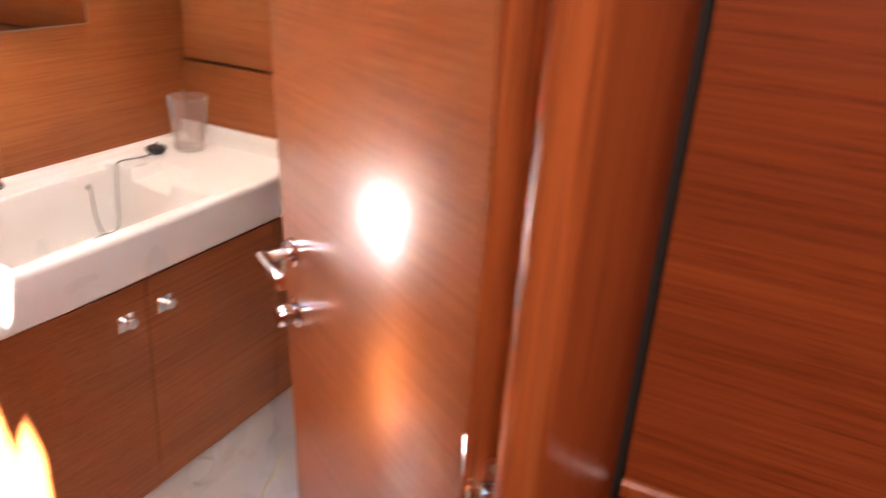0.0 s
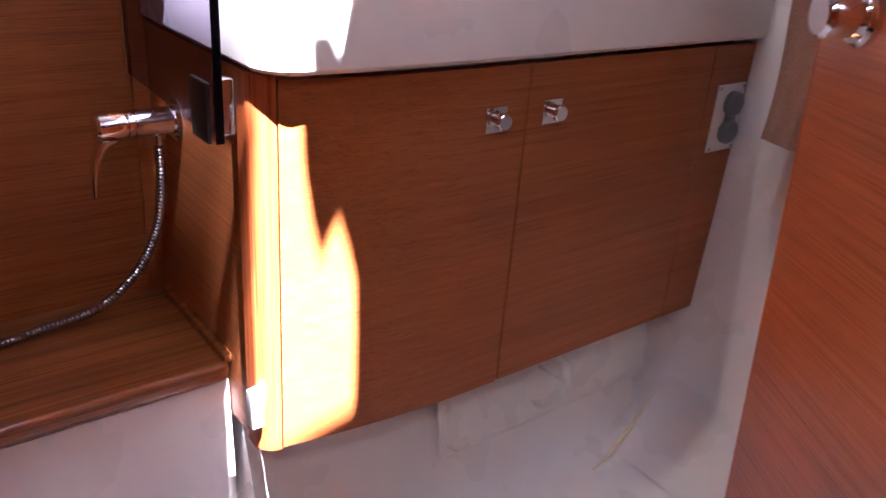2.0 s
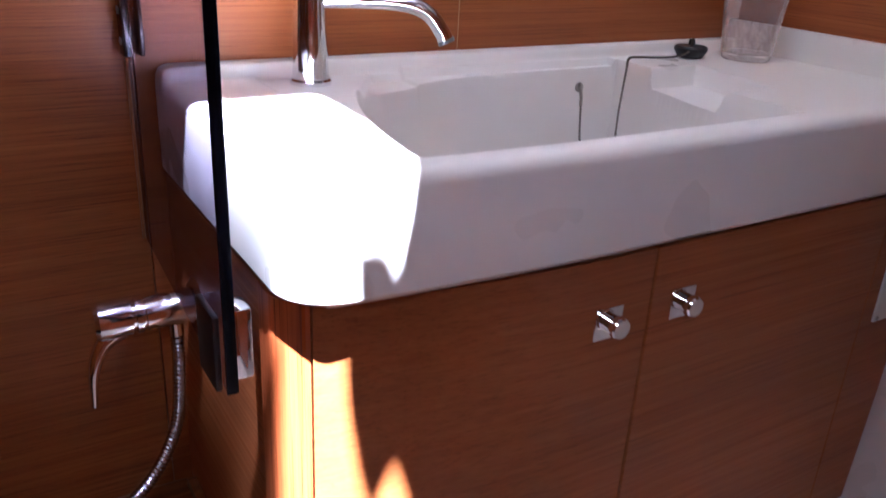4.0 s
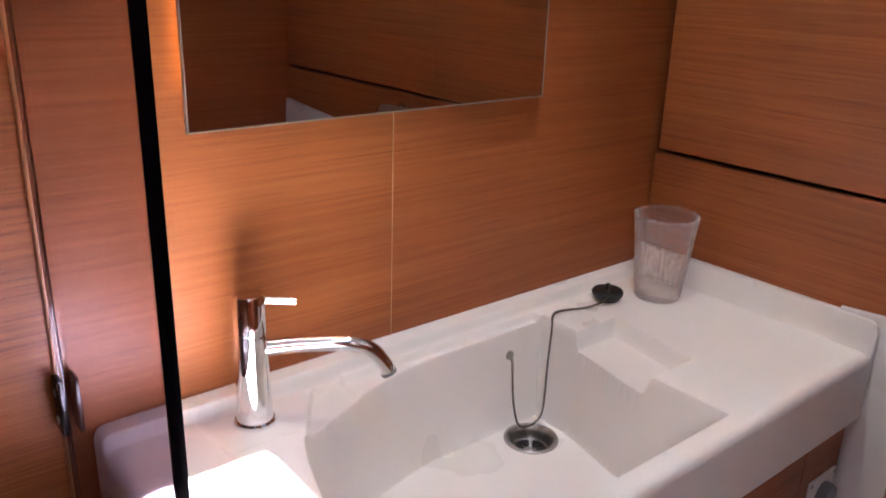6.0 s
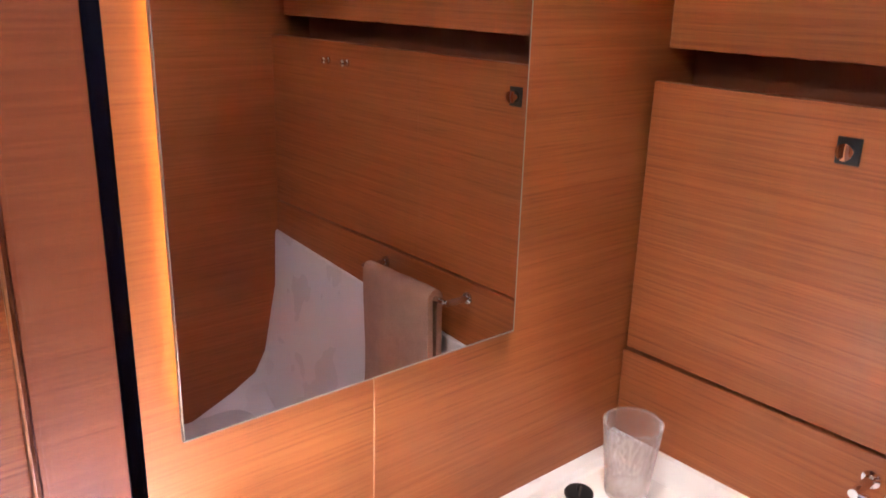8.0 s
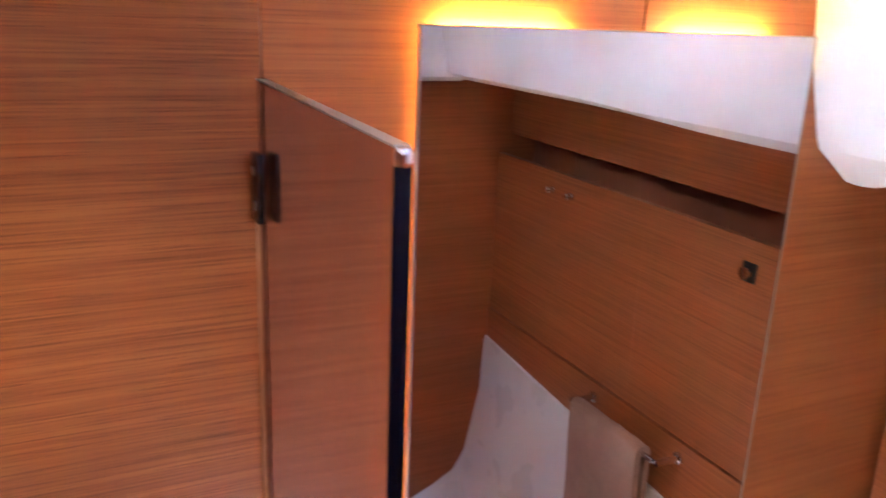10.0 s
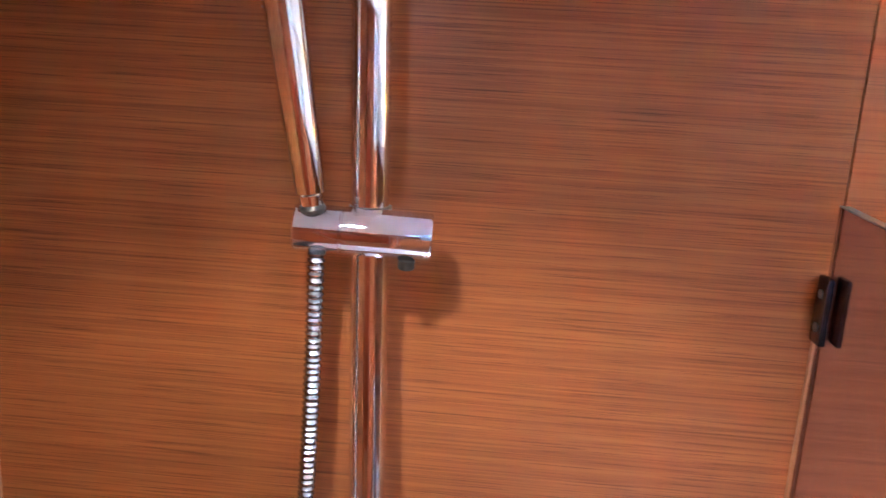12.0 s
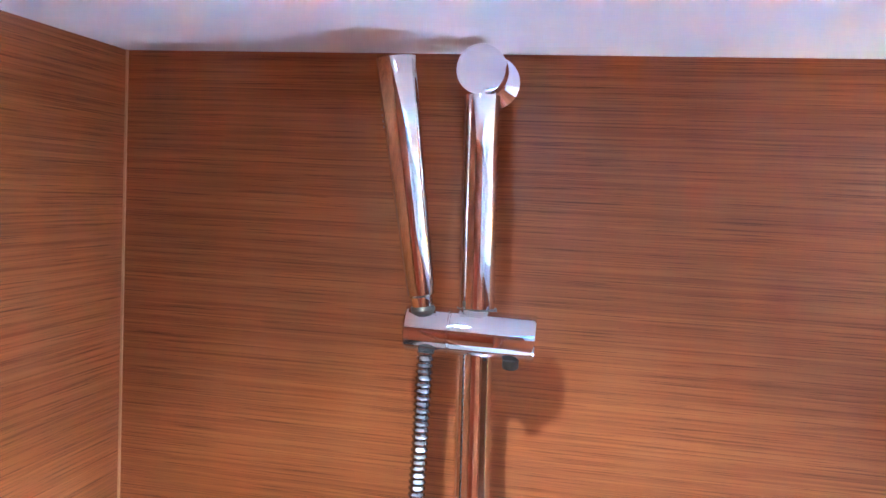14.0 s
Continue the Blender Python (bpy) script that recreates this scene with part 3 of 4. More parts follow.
lift = thing("inspection_panel", on_toe(0.5, 0.08), "white moulded lift-out panel with a round finger hole", "panel")
bm = bmesh.new()
sheet = []
for jz in range(61):
    z = 0.062 + (0.262 - 0.062) * jz / 60
    row = []
    for ix in range(131):
        x = 0.215 + (0.742 - 0.215) * ix / 130
        rim = min(x - 0.219, 0.738 - x, z - 0.066)
        cx, cz = 0.045 - min(0.045, x - 0.219, 0.738 - x), 0.045 - min(0.045, z - 0.066)
        if cx > 0 and cz > 0:
            rim = 0.045 - math.hypot(cx, cz)
        out = -0.003 + 0.0115 * smooth_step(0.0, 0.007, rim) - 0.002 * smooth_step(0.010, 0.016, rim)
        away = math.hypot((x - 0.462) / 0.052, (z - 0.128) / 0.046)
        out -= 0.040 * (1 - smooth_step(0.86, 1.0, away)) * (1 - 0.75 * smooth_step(0.002, 0.016, (x - 0.468) * 0.8 + (z - 0.130)))
        out += 0.0025 * smooth_step(0.98, 1.04, away) * (1 - smooth_step(1.06, 1.16, away))
        row.append(bm.verts.new(on_toe(x, z, out)))
    sheet.append(row)
for r, q in zip(sheet, sheet[1:]):
    for k in range(130):
        bm.faces.new((r[k], r[k + 1], q[k + 1], q[k]))
part("panel", bm, white_gel, lift)
ring = [on_toe(0.462 + 0.0535 * math.cos(radians(a)), 0.128 + 0.0475 * math.sin(radians(a)), 0.0062) for a in range(0, 361, 10)]
part("finger_ring", tube(ring, 0.0022, 8, None, False), white_gel, lift)
bead = [on_toe(x, z, 0.0062) for x, z in ((0.224, 0.262), (0.224, 0.12), (0.228, 0.088), (0.245, 0.074), (0.27, 0.0715), (0.70, 0.0715))]
part("edge_bead", tube(bead, 0.0028, 8), white_gel, lift)

bead = spline([(0.705, -0.379, 0.060), (0.679, -0.376, 0.031), (0.644, -0.3865, 0.0185), (0.602, -0.397, 0.009), (0.540, -0.4185, 0.004), (0.480, -0.431, 0.003)], 6)
yellowed = material("yellowed_sealant", (0.68, 0.62, 0.42), 0.3)
structure("sealant_bead", tube(bead, [0.0010 + 0.0040 * math.sin(math.pi * k / (len(bead) - 1)) for k in range(len(bead))], 8), yellowed, "yellowed sealant bead along the foot of the liner", "trim", True)

# ---- things on the counter ----
FX, FY = 0.033, -0.062


def faucet():
    t = thing("faucet", (FX, FY, CZ - 0.003), "polished chrome single-lever basin mixer tap", "faucet")
    z = CZ - 0.003
    part("base_ring", lathe([(0.0225, 0), (0.0225, 0.004), (0.021, 0.006), (0.0, 0.006)], (FX, FY, z), 32), chrome, t)
    part("body", lathe([(0.0202, 0.005), (0.0192, 0.02), (0.0178, 0.06), (0.0168, 0.104), (0.0158, 0.1055), (0.0158, 0.107), (0.0168, 0.108), (0.0170, 0.148), (0.0155, 0.1505), (0.0, 0.151)], (FX, FY, z), 32), chrome, t)
    lever = spline([(FX + 0.010, FY - 0.004, z + 0.1425), (FX + 0.034, FY - 0.015, z + 0.1395), (FX + 0.0435, FY - 0.020, z + 0.138)], 4)
    part("lever", tube(lever, 0.0042, 14), chrome, t)
    sp = spline([(FX + 0.012, FY - 0.006, z + 0.088), (FX + 0.05, FY - 0.026, z + 0.0895), (FX + 0.088, FY - 0.048, z + 0.088), (FX + 0.110, FY - 0.060, z + 0.079), (FX + 0.123, FY - 0.0675, z + 0.061), (FX + 0.127, FY - 0.070, z + 0.052)], 8)
    spout = part("spout", tube(sp, 0.0088, 20), chrome, t)
    tip = sp[-1]
    way = (sp[-1] - sp[-2]).normalized()
    part("aerator", tube([tip - way * 0.001, tip + way * 0.003], 0.0092, 20), grey, spout)
    return t


faucet()


def tumbler(x, y, z):
    t = thing("tumbler", (x, y, z), "clear moulded plastic tumbler with an ice-textured wall", "cup")
    wall = [(0.0355, 0.010)] + [(0.0355 + 0.012 * k / 14, 0.010 + 0.118 * k / 14) for k in range(1, 15)]
    inside = [(r - 0.0024, h + 0.001) for r, h in reversed(wall)]
    part("wall", lathe(wall + inside + [wall[0]], (x, y, z), 48, None, (0, 0, 1), False), tumbler_mat, t)
    part("rim", lathe([(0.0449, 0.129), (0.0477, 0.1285), (0.0480, 0.131), (0.0465, 0.1325), (0.0450, 0.131), (0.0449, 0.129)], (x, y, z), 48, None, (0, 0, 1), False), tumbler_mat, t)
    part("base", lathe([(0.0, 0.0), (0.032, 0.0), (0.0345, 0.003), (0.0354, 0.0098), (0.0325, 0.0105), (0.0, 0.0095)], (x, y, z), 48), tumbler_mat, t)


tumbler(0.688, -0.104, CZ + 0.0005)

plug = thing("basin_plug", (0.613, -0.068, CZ), "black rubber basin plug lying on the counter", "plug")
part("stopper", lathe([(0.017, 0.0), (0.021, 0.006), (0.0235, 0.010), (0.0235, 0.0135), (0.0215, 0.016), (0.008, 0.0175), (0.0, 0.0175)], (0.613, -0.068, CZ + 0.0006), 32), black, plug)
part("ring", lathe([(0.0045, 0.0), (0.0045, 0.006), (0.0035, 0.008), (0.0, 0.008)], (0.613, -0.068, CZ + 0.0178), 14), black, plug)
chain_way = spline([(0.611, -0.072, CZ + 0.026), (0.592, -0.082, CZ + 0.010), (0.560, -0.075, CZ + 0.0035), (0.520, -0.062, CZ + 0.0035), (0.497, -0.066, CZ + 0.003), (0.481, -0.080, CZ - 0.010), (0.4735, -0.084, CZ - 0.06),
                    (0.4715, -0.085, CZ - 0.12), (0.463, -0.087, CZ - 0.141), (0.443, -0.087, CZ - 0.1480), (0.420, -0.087, CZ - 0.138), (0.408, -0.086, CZ - 0.10), (0.404, -0.0835, CZ - 0.048)], 14)
bm = bmesh.new()
travel, last = 0.0, chain_way[0]
for p in chain_way:
    travel += (p - last).length
    last = p
count, so_far, nxt = 0, 0.0, 0.0
for a, b in zip(chain_way, chain_way[1:]):
    seg = (b - a).length
    while nxt <= so_far + seg:
        c = a.lerp(b, (nxt - so_far) / seg)
        bmesh.ops.create_icosphere(bm, subdivisions=1, radius=0.0021, matrix=Matrix.Translation(c))
        nxt += 0.0042
    so_far += seg
tube(chain_way, 0.0006, 5, bm)
part("ball_chain", bm, chain_steel, plug, "fine steel ball chain")
bm = lathe([(0.0065, 0.0), (0.0065, 0.002), (0.004, 0.004), (0.0, 0.0045)], (0.4035, -0.0765, CZ - 0.028), 18, None, (0, -1, 0.1))
tube([(0.4035, -0.0805, CZ - 0.030), (0.404, -0.0835, CZ - 0.041), (0.404, -0.0835, CZ - 0.050)], 0.0022, 8, bm)
part("chain_hook", bm, steel, plug, "small steel chain anchor")

# ---- mirror with its back light ----
mir = thing("mirror", (0.2465, -0.010, 1.158), "frameless wall mirror with a thin bright rim and warm back light", "mirror")
part("back_panel", box((0.012, -0.011, 1.168), (0.483, -0.0005, 1.822), 0), dark_gap, mir)
part("mirror_glass", box((0.0015, -0.016, 1.1595), (0.4935, -0.0112, 1.8485), 0), mirror_mat, mir, smooth=False)
bm = bmesh.new()
for lo, hi in (((0.0, -0.0165, 1.158), (0.0015, -0.0108, 1.85)), ((0.4935, -0.0165, 1.158), (0.495, -0.0108, 1.85)),
               ((0.0, -0.0165, 1.158), (0.495, -0.0108, 1.1595)), ((0.0, -0.0165, 1.8485), (0.495, -0.0108, 1.85))):
    box(lo, hi, 0, bm=bm)
part("rim", bm, frame_edge, mir)
for x in (0.09, 0.36):
    part("light_strip", box((x - 0.065, -0.0105, 1.836), (x + 0.065, -0.0065, 1.846), 0), led_warm, mir, "warm light strip")
part("light_strip", box((0.004, -0.0105, 1.20), (0.0085, -0.0065, 1.82), 0), led_soft, mir, "dim warm light strip")

# ---- glass screen ----
GX, GY, GZ0, GZ1 = -0.139, -0.346, 0.672, 1.80
screen = thing("shower_screen", (GX, GY / 2, GZ0), "tinted frameless glass shower screen with a dark edge", "shower screen")
FX_ = -0.1535   # the free edge stands a little nearer the shower


def at_screen(y, off):
    """The screen's x at a depth y, moved sideways."""
    return GX + (FX_ - GX) * y / GY + off


def slab(y0, y1, z0, z1, half):
    return prism([(at_screen(y0, -half), y0), (at_screen(y0, half), y0), (at_screen(y1, half), y1), (at_screen(y1, -half), y1)], "z", z0, z1)


pane = part("pane", slab(-0.004, GY, GZ0, GZ1, 0.004), tinted, screen, smooth=False)
part("edge", box((FX_ - 0.0048, GY - 0.003, GZ0 - 0.002), (FX_ + 0.0048, GY - 0.0002, GZ1 - 0.008), 0.001), navy, screen, "dark polished glass edge")
part("edge", slab(-0.004, GY, GZ1 + 0.0002, GZ1 + 0.0014, 0.0042), frame_edge, screen, "pale top edge")
part("edge_cap", lathe([(0.005, 0), (0.005, 0.006), (0.004, 0.0085), (0, 0.009)], (FX_, GY - 0.0015, GZ1 - 0.008), 16), chrome, screen)
part("sealant", box((GX - 0.0075, -0.0045, GZ0), (GX - 0.0042, -0.0002, 1.68), 0.001), silicone, screen, "aged sealant bead")


def clamp(z, y):
    c = part("clamp", box((GX - 0.011, y - 0.022, z), (GX - 0.0045, y, z + 0.060), 0.0015), clamp_metal, screen, "dark chrome glass clamp")
    part("clamp_plate", box((GX + 0.0045, y - 0.022, z), (GX + 0.0095, y, z + 0.060), 0.0015), clamp_metal, c)
    for k in (0.015, 0.045):
        part("screw", lathe([(0.004, 0), (0.004, 0.001), (0, 0.002)], (GX - 0.011, y - 0.011, z + k), 12, None, (-1, 0, 0)), steel, c)


clamp(1.680, -0.002)
clamp(0.876, -0.002)
foot_clamp = part("foot_clamp", box((FX_ - 0.0105, -0.338, 0.668), (FX_ - 0.0045, -0.292, 0.735), 0.002), black, screen, "black glass foot clamp")
part("clamp_plate", box((FX_ + 0.0055, -0.340, 0.676), (FX_ + 0.021, -0.315, 0.738), 0.002), chrome, foot_clamp, "chrome clamp plate")

# ---- shower bench ----
bench = thing("shower_bench", (-0.51, -0.13, 0.0), "varnished solid teak shower seat on a white moulded base", "bench")
part("base", prism([(-0.0004, 0.0), (-0.0004, 0.306), (-0.236, 0.306), (-0.246, 0.296), (-0.256, 0.10), (-0.266, 0.03), (-0.29, 0.0)], "x", XL + 0.001, -0.117), white_gel, bench)
part("seat", box((XL + 0.002, -0.262, 0.307), (-0.120, -0.0008, 0.334), 0.008, 3), teak_solid, bench)
part("fiddle", box((-0.127, -0.258, 0.330), (-0.1145, -0.02, 0.345), 0.004, 2), teak_solid, bench, "raised teak lip")
stop = lone("door_stop", box((-0.131, -0.352, 0.283), (-0.113, -0.334, 0.338), 0.003), white_plastic, (-0.121, -0.343, 0.283), "small white plastic catch on the cabinet corner", "catch")

# ---- shower mixer and hose ----
MXZ, MXY = 0.628, -0.10


def shower_mixer():
    t = thing("shower_mixer", (-0.112, MXY, MXZ), "chrome lever shower mixer on the cabinet side", "faucet")
    part("rosette", lathe([(0.030, 0), (0.030, 0.004), (0.024, 0.009), (0.0, 0.009)], (-0.1122, MXY, MXZ), 32, None, (-1, 0, 0)), chrome, t)
    part("body", lathe([(0.019, 0.008), (0.0185, 0.03), (0.0185, 0.058), (0.0165, 0.059), (0.0165, 0.061), (0.0195, 0.062), (0.0195, 0.068), (0.0165, 0.069), (0.0165, 0.0715), (0.0195, 0.0725), (0.0205, 0.104), (0.018, 0.108), (0.0, 0.108)], (-0.1122, MXY, MXZ), 32, None, (-1, 0, 0)), chrome, t)
    arm = spline([(-0.196, MXY, MXZ - 0.012), (-0.214, MXY - 0.004, MXZ - 0.024), (-0.226, MXY - 0.008, MXZ - 0.05), (-0.230, MXY - 0.01, MXZ - 0.09)], 6)
    part("lever", tube(arm, [0.012 - 0.0088 * i / (len(arm) - 1) for i in range(len(arm))], 14), chrome, t)
    part("hose_outlet", lathe([(0.008, 0), (0.008, 0.014), (0.0065, 0.016), (0, 0.016)], (-0.140, MXY, MXZ - 0.017), 18, None, (0, 0, -1)), chrome, t)


shower_mixer()


def ribbed_hose(way, radius, pitch, sides=12):
    """A metal spiral hose: a tube whose radius swells at each turn."""
    pts, rad, so_far = [], [], 0.0
    dense = []
    for a, b in zip(way, way[1:]):
        k = max(1, int((b - a).length / (pitch / 6)))
        dense += [a.lerp(b, i / k) for i in range(k)]
    last = dense[0]
    for p in dense:
        so_far += (p - last).length
        last = p
        pts.append(p)
        rad.append(radius * (0.90 + 0.14 * math.cos(2 * math.pi * so_far / pitch)))
    return tube(pts, rad, sides)


hose_low = spline([(-0.140, MXY, MXZ - 0.033), (-0.141, MXY, 0.55), (-0.150, MXY + 0.003, 0.475), (-0.185, -0.092, 0.408), (-0.24, -0.082, 0.362), (-0.31, -0.074, 0.346), (-0.40, -0.09, 0.342),
                   (-0.50, -0.10, 0.342), (-0.585, -0.10, 0.352), (-0.607, -0.10, 0.40), (-0.600, -0.10, 0.60), (-0.590, -0.10, 1.0), (-0.582, -0.10, 1.4), (-0.575, -0.1, 1.60), (-0.572, -0.10, 1.752)], 24)
hose_chrome = material("hose_chrome", (0.38, 0.38, 0.40), 0.2, 1.0)
hose = lone("shower_hose", ribbed_hose(hose_low, 0.0072, 0.0055), hose_chrome, (-0.5, -0.1, 0.334), "ribbed chrome shower hose looped over the teak seat", "hose")

# ---- shower rail ----
RX, RY = -0.534, -0.072


def shower_rail():
    t = thing("shower_rail", (RX, -0.001, 1.20), "chrome shower riser rail with slider and hand shower holder", "shower rail")
    top_x, foot_x = RX - 0.006, RX + 0.012
    part("rail", tube([(foot_x, RY, 1.20), (top_x, RY, 1.965)], 0.0156, 28), chrome, t)
    for x, z in ((top_x, 1.985), (foot_x, 1.19)):
        b = part("bracket", lathe([(0.0212, 0.0), (0.0212, 0.014), (0.0205, 0.016), (0.0, 0.0165)], (x, RY + 0.004, z), 40, None, (0, -1, 0.02)), chrome, t, "round chrome rail end")
        part("bracket_arm", lathe([(0.024, 0.0), (0.024, 0.006), (0.0125, 0.010), (0.0125, 0.066), (0.0, 0.066)], (x, -0.0006, z), 28, None, (0, -1, 0)), chrome, b)
    z = 1.766
    slide = part("slider", lathe([(0.0, -0.0005), (0.0185, 0.0), (0.0195, 0.0015), (0.0195, 0.0365), (0.0188, 0.0372), (0.0188, 0.0382), (0.0195, 0.039), (0.0195, 0.107), (0.0185, 0.109), (0.0, 0.109)], (-0.592, -0.088, z + 0.002), 36, None, (1, 0.04, -0.02)), chrome, t, "cylindrical chrome slider")
    part("slider_ring", lathe([(0.0170, 0), (0.0170, 0.0025), (0.0158, 0.003)], (RX - 0.001, RY, z + 0.018), 24), chain_steel, slide)
    part("clamp_knob", lathe([(0.0068, 0), (0.0068, 0.006), (0.005, 0.0075), (0, 0.0075)], (-0.502, -0.092, z - 0.018), 20, None, (0, 0, -1)), dark_gap, slide, "small grey rubber knob")
    return t


shower_rail()
hs = thing("hand_shower", (-0.578, -0.096, 1.79), "slim chrome stick hand shower in its holder", "hand shower")
a, b = Vector((-0.5775, -0.094, 1.786)), Vector((-0.6085, -0.1035, 1.9965))
w = (b - a).normalized()
part("handle", lathe([(0.0085, 0.0), (0.0095, 0.004), (0.0095, 0.010), (0.0115, 0.012), (0.0126, 0.030), (0.0146, 0.115), (0.0167, 0.2066), (0.0, 0.2067)], a, 32, None, w), chrome, hs)
bm = bmesh.new()
for k in range(12):
    c = a + w * (0.150 + 0.0048 * k) + Vector((-0.0142, -0.004, 0))
    bmesh.ops.create_icosphere(bm, subdivisions=1, radius=0.0016, matrix=Matrix.Translation(c))
part("spray_nozzles", bm, grey, hs, "row of tiny grey nozzles")
part("collar", lathe([(0.0095, 0), (0.0105, 0.003), (0.0095, 0.006), (0, 0.006)], a - w * 0.004, 24, None, w), chain_steel, hs)

# ---- ceiling lights and hatch ----
spot = thing("ceiling_downlight", (-0.55, -0.41, ZC), "small round recessed ceiling light with chrome ring", "ceiling light", "ceiling lights")
part("ring", lathe([(0.024, 0), (0.034, 0.0), (0.036, -0.003), (0.034, -0.006), (0.026, -0.006), (0.024, 0)], (-0.55, -0.41, ZC - 0.0005), 32), chrome, spot)
part("diffuser", lathe([(0.0, -0.003), (0.0235, -0.003)], (-0.55, -0.41, ZC - 0.0005), 32), led_white, spot)
# ring for the added vanity spot, no such fitting is known
copy_thing(spot, pose(0.36, -0.24, ZC))
copy_thing(spot, pose(0.04, -0.56, ZC))

hatch = thing("deck_hatch", ((HX0 + HX1) / 2, (HY0 + HY1) / 2, ZC + 0.05), "open deck hatch in the headliner, its deep grey coaming added to block low sky light", "hatch")
# the coaming is unseen; its depth is set to block low sky light
DECK = ZC + 0.15
bm = bmesh.new()
for lo, hi in (((HX0 - 0.03, HY0 - 0.03, ZC + 0.05), (HX1 + 0.03, HY0, DECK)), ((HX0 - 0.03, HY1, ZC + 0.05), (HX1 + 0.03, HY1 + 0.03, DECK)),
               ((HX0 - 0.03, HY0, ZC + 0.05), (HX0, HY1, DECK)), ((HX1, HY0, ZC + 0.05), (HX1 + 0.03, HY1, DECK))):
    box(lo, hi, 0.003, bm=bm)
part("frame", bm, grey, hatch)


def on_deck(x, y, z, h):
    """The point at height h through which the sun reaches a point of the vanity."""
    k = (h - z) / -SUN_WAY.z
    return (x - k * SUN_WAY.x, y - k * SUN_WAY.y)


# unseen bar, set so its shadow draws the thin line on the counter front
p0, p1 = on_deck(-0.066, -0.388, 0.850, DECK - 0.006), on_deck(-0.066, -0.388, 0.79, DECK - 0.006)
part("stay", tube([(*p0, DECK - 0.006), (*p1, DECK - 0.006)], 0.0022, 10), grey, hatch)

# unseen masks laid across the hatch corners, cut to shape the sun patch
HD = DECK + 0.002
def lay(outline):
    """Where the edge of a mask lies on the deck, from (x, y, z) points that its shadow touches."""
    return [on_deck(x, y, z, HD) for x, y, z in outline]


AF, DF = -0.388, BY + 0.026   # fronts of the counter and of the cabinet near their end
edge = lay(((0.000, -0.100, CZ), (0.012, -0.140, CZ), (0.009, -0.250, CZ), (-0.006, -0.360, CZ), (-0.021, AF, 0.845), (-0.024, AF, 0.815), (-0.033, AF, 0.765), (-0.040, AF, 0.785),
            (-0.050, AF, 0.795), (-0.060, AF, 0.792), (-0.0655, AF, 0.800), (-0.0675, AF, 0.775), (-0.066, AF, 0.748), (-0.061, DF, 0.617), (-0.050, DF, 0.540), (-0.0375, DF, 0.4876), (-0.030, DF, 0.515),
            (-0.017, DF, 0.5365), (-0.004, DF, 0.490), (0.0065, DF, 0.444), (0.009, DF, 0.35), (0.009, DF, 0.22), (0.009, DF, 0.12)))
lone("sun_mask", prism(edge + [(0.03, edge[-1][1]), (0.03, edge[0][1])], "z", HD, HD + 0.006), towel_mat, (-0.02, -0.95, HD), "unseen mask over the hatch corner that shapes the sun patch", "cloth", "sun covers")
far = lay(((-0.1195, -0.10, CZ), (-0.1195, -0.33, CZ), (-0.1195, -0.355, 0.748), (-0.112, -0.345, 0.70), (-0.113, -0.345, 0.66), (-0.1165, -0.345, 0.60), (-0.1185, -0.345, 0.52), (-0.1175, -0.25, 0.29), (-0.1185, -0.25, 0.02)))
lone("sun_mask", prism(far + [(-0.24, far[-1][1]), (-0.24, far[0][1])], "z", HD, HD + 0.006), towel_mat, (-0.21, -0.8, HD), "unseen mask along the hatch side that trims the sun patch", "cloth", "sun covers")

# ---- door leaf ----
HINGE = Vector((-0.190, -1.293, 0.0))
LEAF = Vector((0.562, 0.827, 0)).normalized()
OUT = Vector((-LEAF.y, LEAF.x, 0))   # towards the opening
LW, LT = 0.572, 0.030


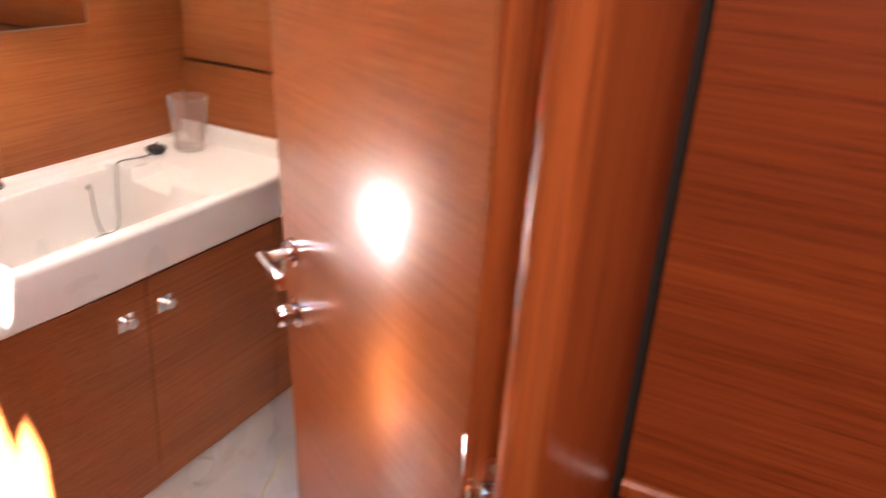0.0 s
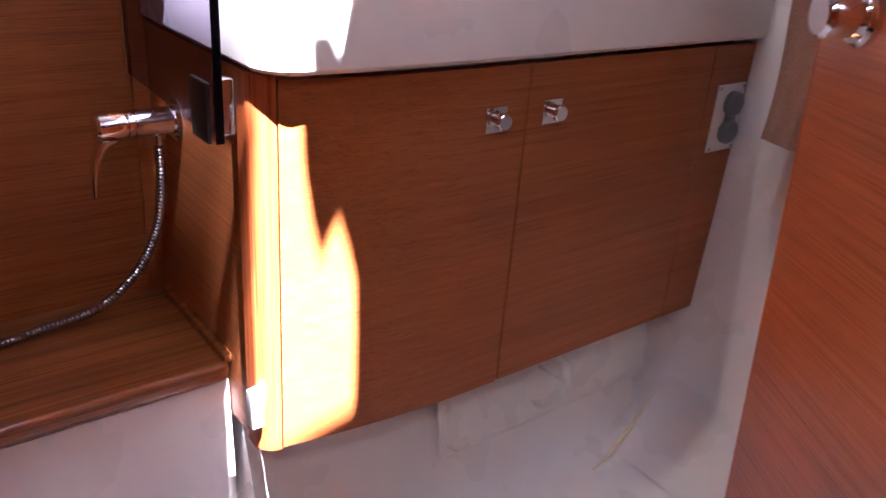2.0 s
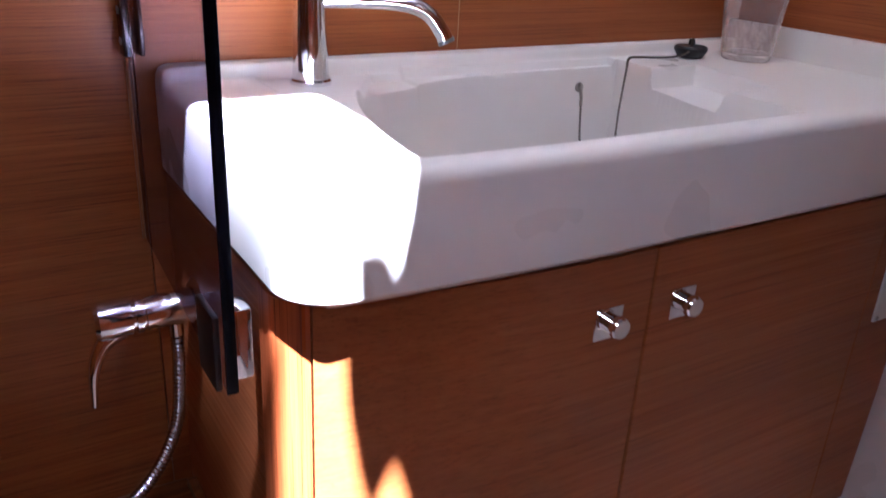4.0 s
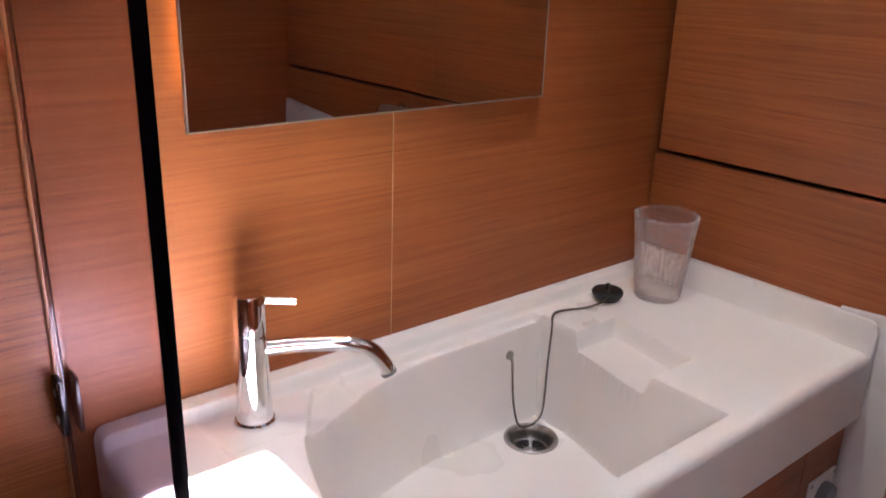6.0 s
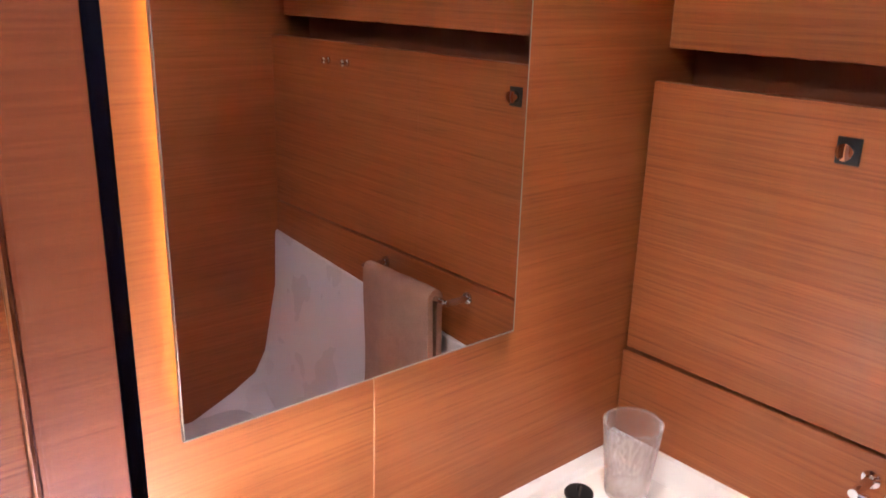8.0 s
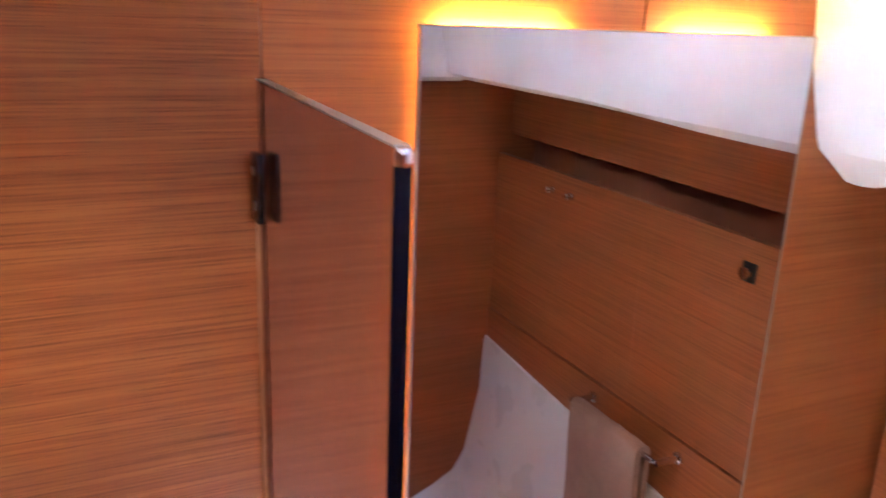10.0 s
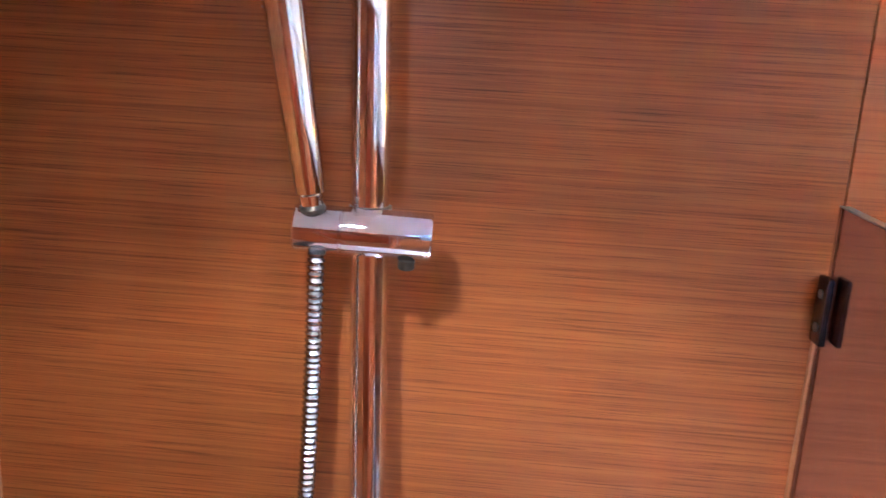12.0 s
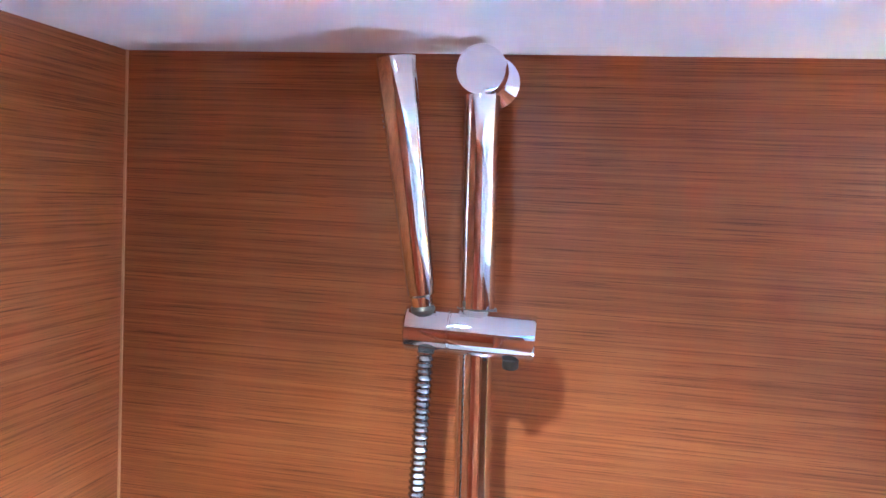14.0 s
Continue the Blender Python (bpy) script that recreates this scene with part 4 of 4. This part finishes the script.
def door_leaf():
    yaw = math.degrees(math.atan2(LEAF.y, LEAF.x))
    t = thing("door", HINGE, "half-open glossy teak veneered door with chrome lever", "door", "", "")
    t.matrix_basis = Matrix.Translation(HINGE) @ Matrix.Rotation(radians(yaw), 4, "Z") @ Matrix.Translation((0, 0, 0.95)) @ Matrix.Rotation(radians(2.6), 4, "Y") @ Matrix.Rotation(radians(-2.0), 4, "X") @ Matrix.Translation((0, 0, -0.95))
    ORIGIN[t] = Vector((0, 0, 0))
    # in the leaf's own space x runs from the hinge to the lock, y towards the camera's side
    part("leaf", box((0.006, -LT, 0.085), (LW, 0.0, 1.745), 0.003), teak_door, t)
    part("edge_strip", box((LW, -LT + 0.002, 0.085), (LW + 0.006, -0.002, 1.745), 0.002), teak_post, t)
    part("lipping", box((0.0, -LT, 0.085), (0.0055, -0.001, 1.745), 0.001), teak_post, t)
    # lever on a round rose, lock knob below
    x, z = 0.514, 1.0
    rose = part("handle", lathe([(0.022, 0), (0.022, 0.006), (0.019, 0.009), (0.009, 0.010), (0.009, 0.030), (0.0, 0.030)], (x, 0.0, z), 28, None, (0, 1, 0)), chrome, t, "chrome door lever")
    neck = spline([(x, 0.026, z), (x, 0.036, z), (x - 0.002, 0.044, z)], 4)
    part("lever_neck", tube(neck, 0.0085, 14), chrome, rose)
    bar = prism([(x + 0.014 - 0.012 * (1 - math.sin(radians(a))), z - 0.003 + 0.012 * math.cos(radians(a))) for a in range(0, 181, 30)] + [(x - 0.086, z - 0.016), (x - 0.088, z - 0.012), (x - 0.088, z + 0.004), (x - 0.085, z + 0.008)], "y", 0.043, 0.053)
    bmesh.ops.bevel(bar, geom=bar.edges[:], offset=0.0022, segments=2, affect="EDGES", profile=0.5)
    part("lever", bar, chrome, rose, "flat polished lever bar")
    key = part("lock_rose", lathe([(0.022, 0), (0.022, 0.005), (0.019, 0.008), (0.0, 0.008)], (x, 0.0, z - 0.095), 28, None, (0, 1, 0)), chrome, t, "round chrome lock rose")
    part("thumb_turn", lathe([(0.015, 0.0), (0.0165, 0.012), (0.0165, 0.022), (0.014, 0.026), (0.0, 0.026)], (x, 0.008, z - 0.095), 24, None, (0, 1, 0)), chrome, key)
    # hinges: one plate on the leaf, one on the post, knuckle between
    for hz in (0.945, 0.30, 1.58):
        plate = part("hinge", prism(rounded(0.004, 0.029, hz - 0.050, hz + 0.050, 0.009, 4), "y", 0.0, 0.004), chrome, t, "chrome door hinge with round-ended plates")
        part("knuckle", lathe([(0.0075, -0.016), (0.0085, -0.013), (0.0085, 0.013), (0.0075, 0.016), (0, 0.016)], (-0.006, 0.010, hz), 16), chrome, plate)
        for k in (-0.011, 0.011):
            part("hinge_arm", box((-0.024, 0.003, hz + k - 0.006), (0.016, 0.011, hz + k + 0.006), 0.0025), chrome, plate)
        for k in (-0.038, 0.038):
            part("screw", lathe([(0.005, 0), (0.005, 0.001), (0, 0.0018)], (0.0165, 0.004, hz + k), 12, None, (0, 1, 0)), steel, plate)
    return t


door_leaf()
strike = thing("hinge_plate", (RIGHT_JAMB, -1.30, 0.895), "chrome hinge plate screwed to the door post", "hinge", "door hinges")
part("plate", prism(rounded(-1.321, -1.297, 0.895, 0.995, 0.009, 4), "x", RIGHT_JAMB - 0.0035, RIGHT_JAMB - 0.0002), chrome, strike)
for z in (0.907, 0.983):
    part("screw", lathe([(0.005, 0), (0.005, 0.001), (0, 0.0018)], (RIGHT_JAMB - 0.0035, -1.309, z), 12, None, (-1, 0, 0)), steel, strike)
copy_thing(strike, pose(RIGHT_JAMB, -1.30, 0.25))
copy_thing(strike, pose(RIGHT_JAMB, -1.30, 1.53))

# ---- towel on its rail, hooks, cupboard latch ----
rail = thing("towel_rail", (XR, -0.52, 1.01), "chrome towel rail on the teak panel", "towel rail")
part("bar", tube([(0.722, -0.725, 1.012), (0.722, -0.435, 1.012)], 0.006, 14), chrome, rail)
for y in (-0.716, -0.427):
    part("post", lathe([(0.013, 0), (0.013, 0.004), (0.007, 0.006), (0.007, 0.058), (0, 0.058)], (XR, y, 1.012), 20, None, (-1, 0, 0)), chrome, rail)


def towel():
    bm = bmesh.new()
    rows = []
    y0, y1, n = -0.700, -0.465, 26
    path = []
    r = 0.016
    for k in range(26):
        path.append((0.722 - r - 0.003 - 0.00004 * k, 0.60 + (1.012 - 0.60) * k / 25))
    for a in range(15, 180, 15):
        path.append((0.722 - (r + 0.003) * math.cos(radians(a)), 1.012 + (r + 0.003) * math.sin(radians(a))))
    for k in range(20):
        path.append((0.722 + r + 0.003, 1.012 - 0.30 * k / 19))
    for i in range(n + 1):
        y = y0 + (y1 - y0) * i / n
        row = []
        for k, (x, z) in enumerate(path):
            low = max(0.0, 1.0 - z) / 0.4
            sway = 0.007 * low * math.sin(i * 0.55 + 0.6) + 0.003 * low * math.sin(i * 1.3 + z * 9)
            row.append(bm.verts.new((x + sway, y + 0.006 * low * math.sin(z * 17 + i * 0.2), z + 0.004 * noise.noise((i * 0.3, k * 0.2, 0)))))
        rows.append(row)
    for r0, r1 in zip(rows, rows[1:]):
        for k in range(len(path) - 1):
            bm.faces.new((r0[k], r0[k + 1], r1[k + 1], r1[k]))
    bmesh.ops.recalc_face_normals(bm, faces=bm.faces)
    bmesh.ops.solidify(bm, geom=bm.faces[:], thickness=0.013)
    return lone("towel", bm, towel_mat, (0.722, -0.56, 0.60), "folded beige terry towel hanging over the chrome rail", "towel")


towel()


def wall_latch(y, z):
    t = thing("cupboard_latch", (XR, y, z), "dark square push latch on the teak cupboard front", "latch", "cupboard latches")
    part("plate", box((XR - 0.003, y - 0.016, z - 0.018), (XR, y + 0.016, z + 0.018), 0.001, 1), black, t)
    part("knob", lathe([(0.010, 0), (0.0115, 0.006), (0.0115, 0.013), (0.0, 0.015)], (XR - 0.003, y, z), 20, None, (-1, 0, 0)), chrome, t)
    return t


wall_latch(-0.318, 1.442)
for y in (-0.955, -0.875):
    t = thing("hook", (XR, y, 1.455), "small chrome knob hook on the teak panel", "hook", "small hooks")
    part("knob", lathe([(0.009, 0), (0.009, 0.003), (0.005, 0.005), (0.005, 0.012), (0.008, 0.015), (0.006, 0.019), (0, 0.019)], (XR, y, 1.455), 18, None, (-1, 0, 0)), chrome, t)

# ---- toilet in the corner by the door bulkhead ----
wc = thing("toilet", (0.46, -1.03, 0.0), "white compact marine toilet with closed lid", "toilet")
part("bowl", lathe([(0.11, 0.0), (0.10, 0.05), (0.095, 0.18), (0.15, 0.36), (0.165, 0.41), (0.0, 0.41)], (0.46, -1.03, 0.0), 32), white_gel, wc)
lid = prism(rounded(0.29, 0.63, -1.21, -0.85, 0.06), "z", 0.438, 0.462)
part("lid", lid, white_plastic, wc)
part("seat", prism(rounded(0.285, 0.635, -1.212, -0.845, 0.06), "z", 0.412, 0.436), white_plastic, wc)
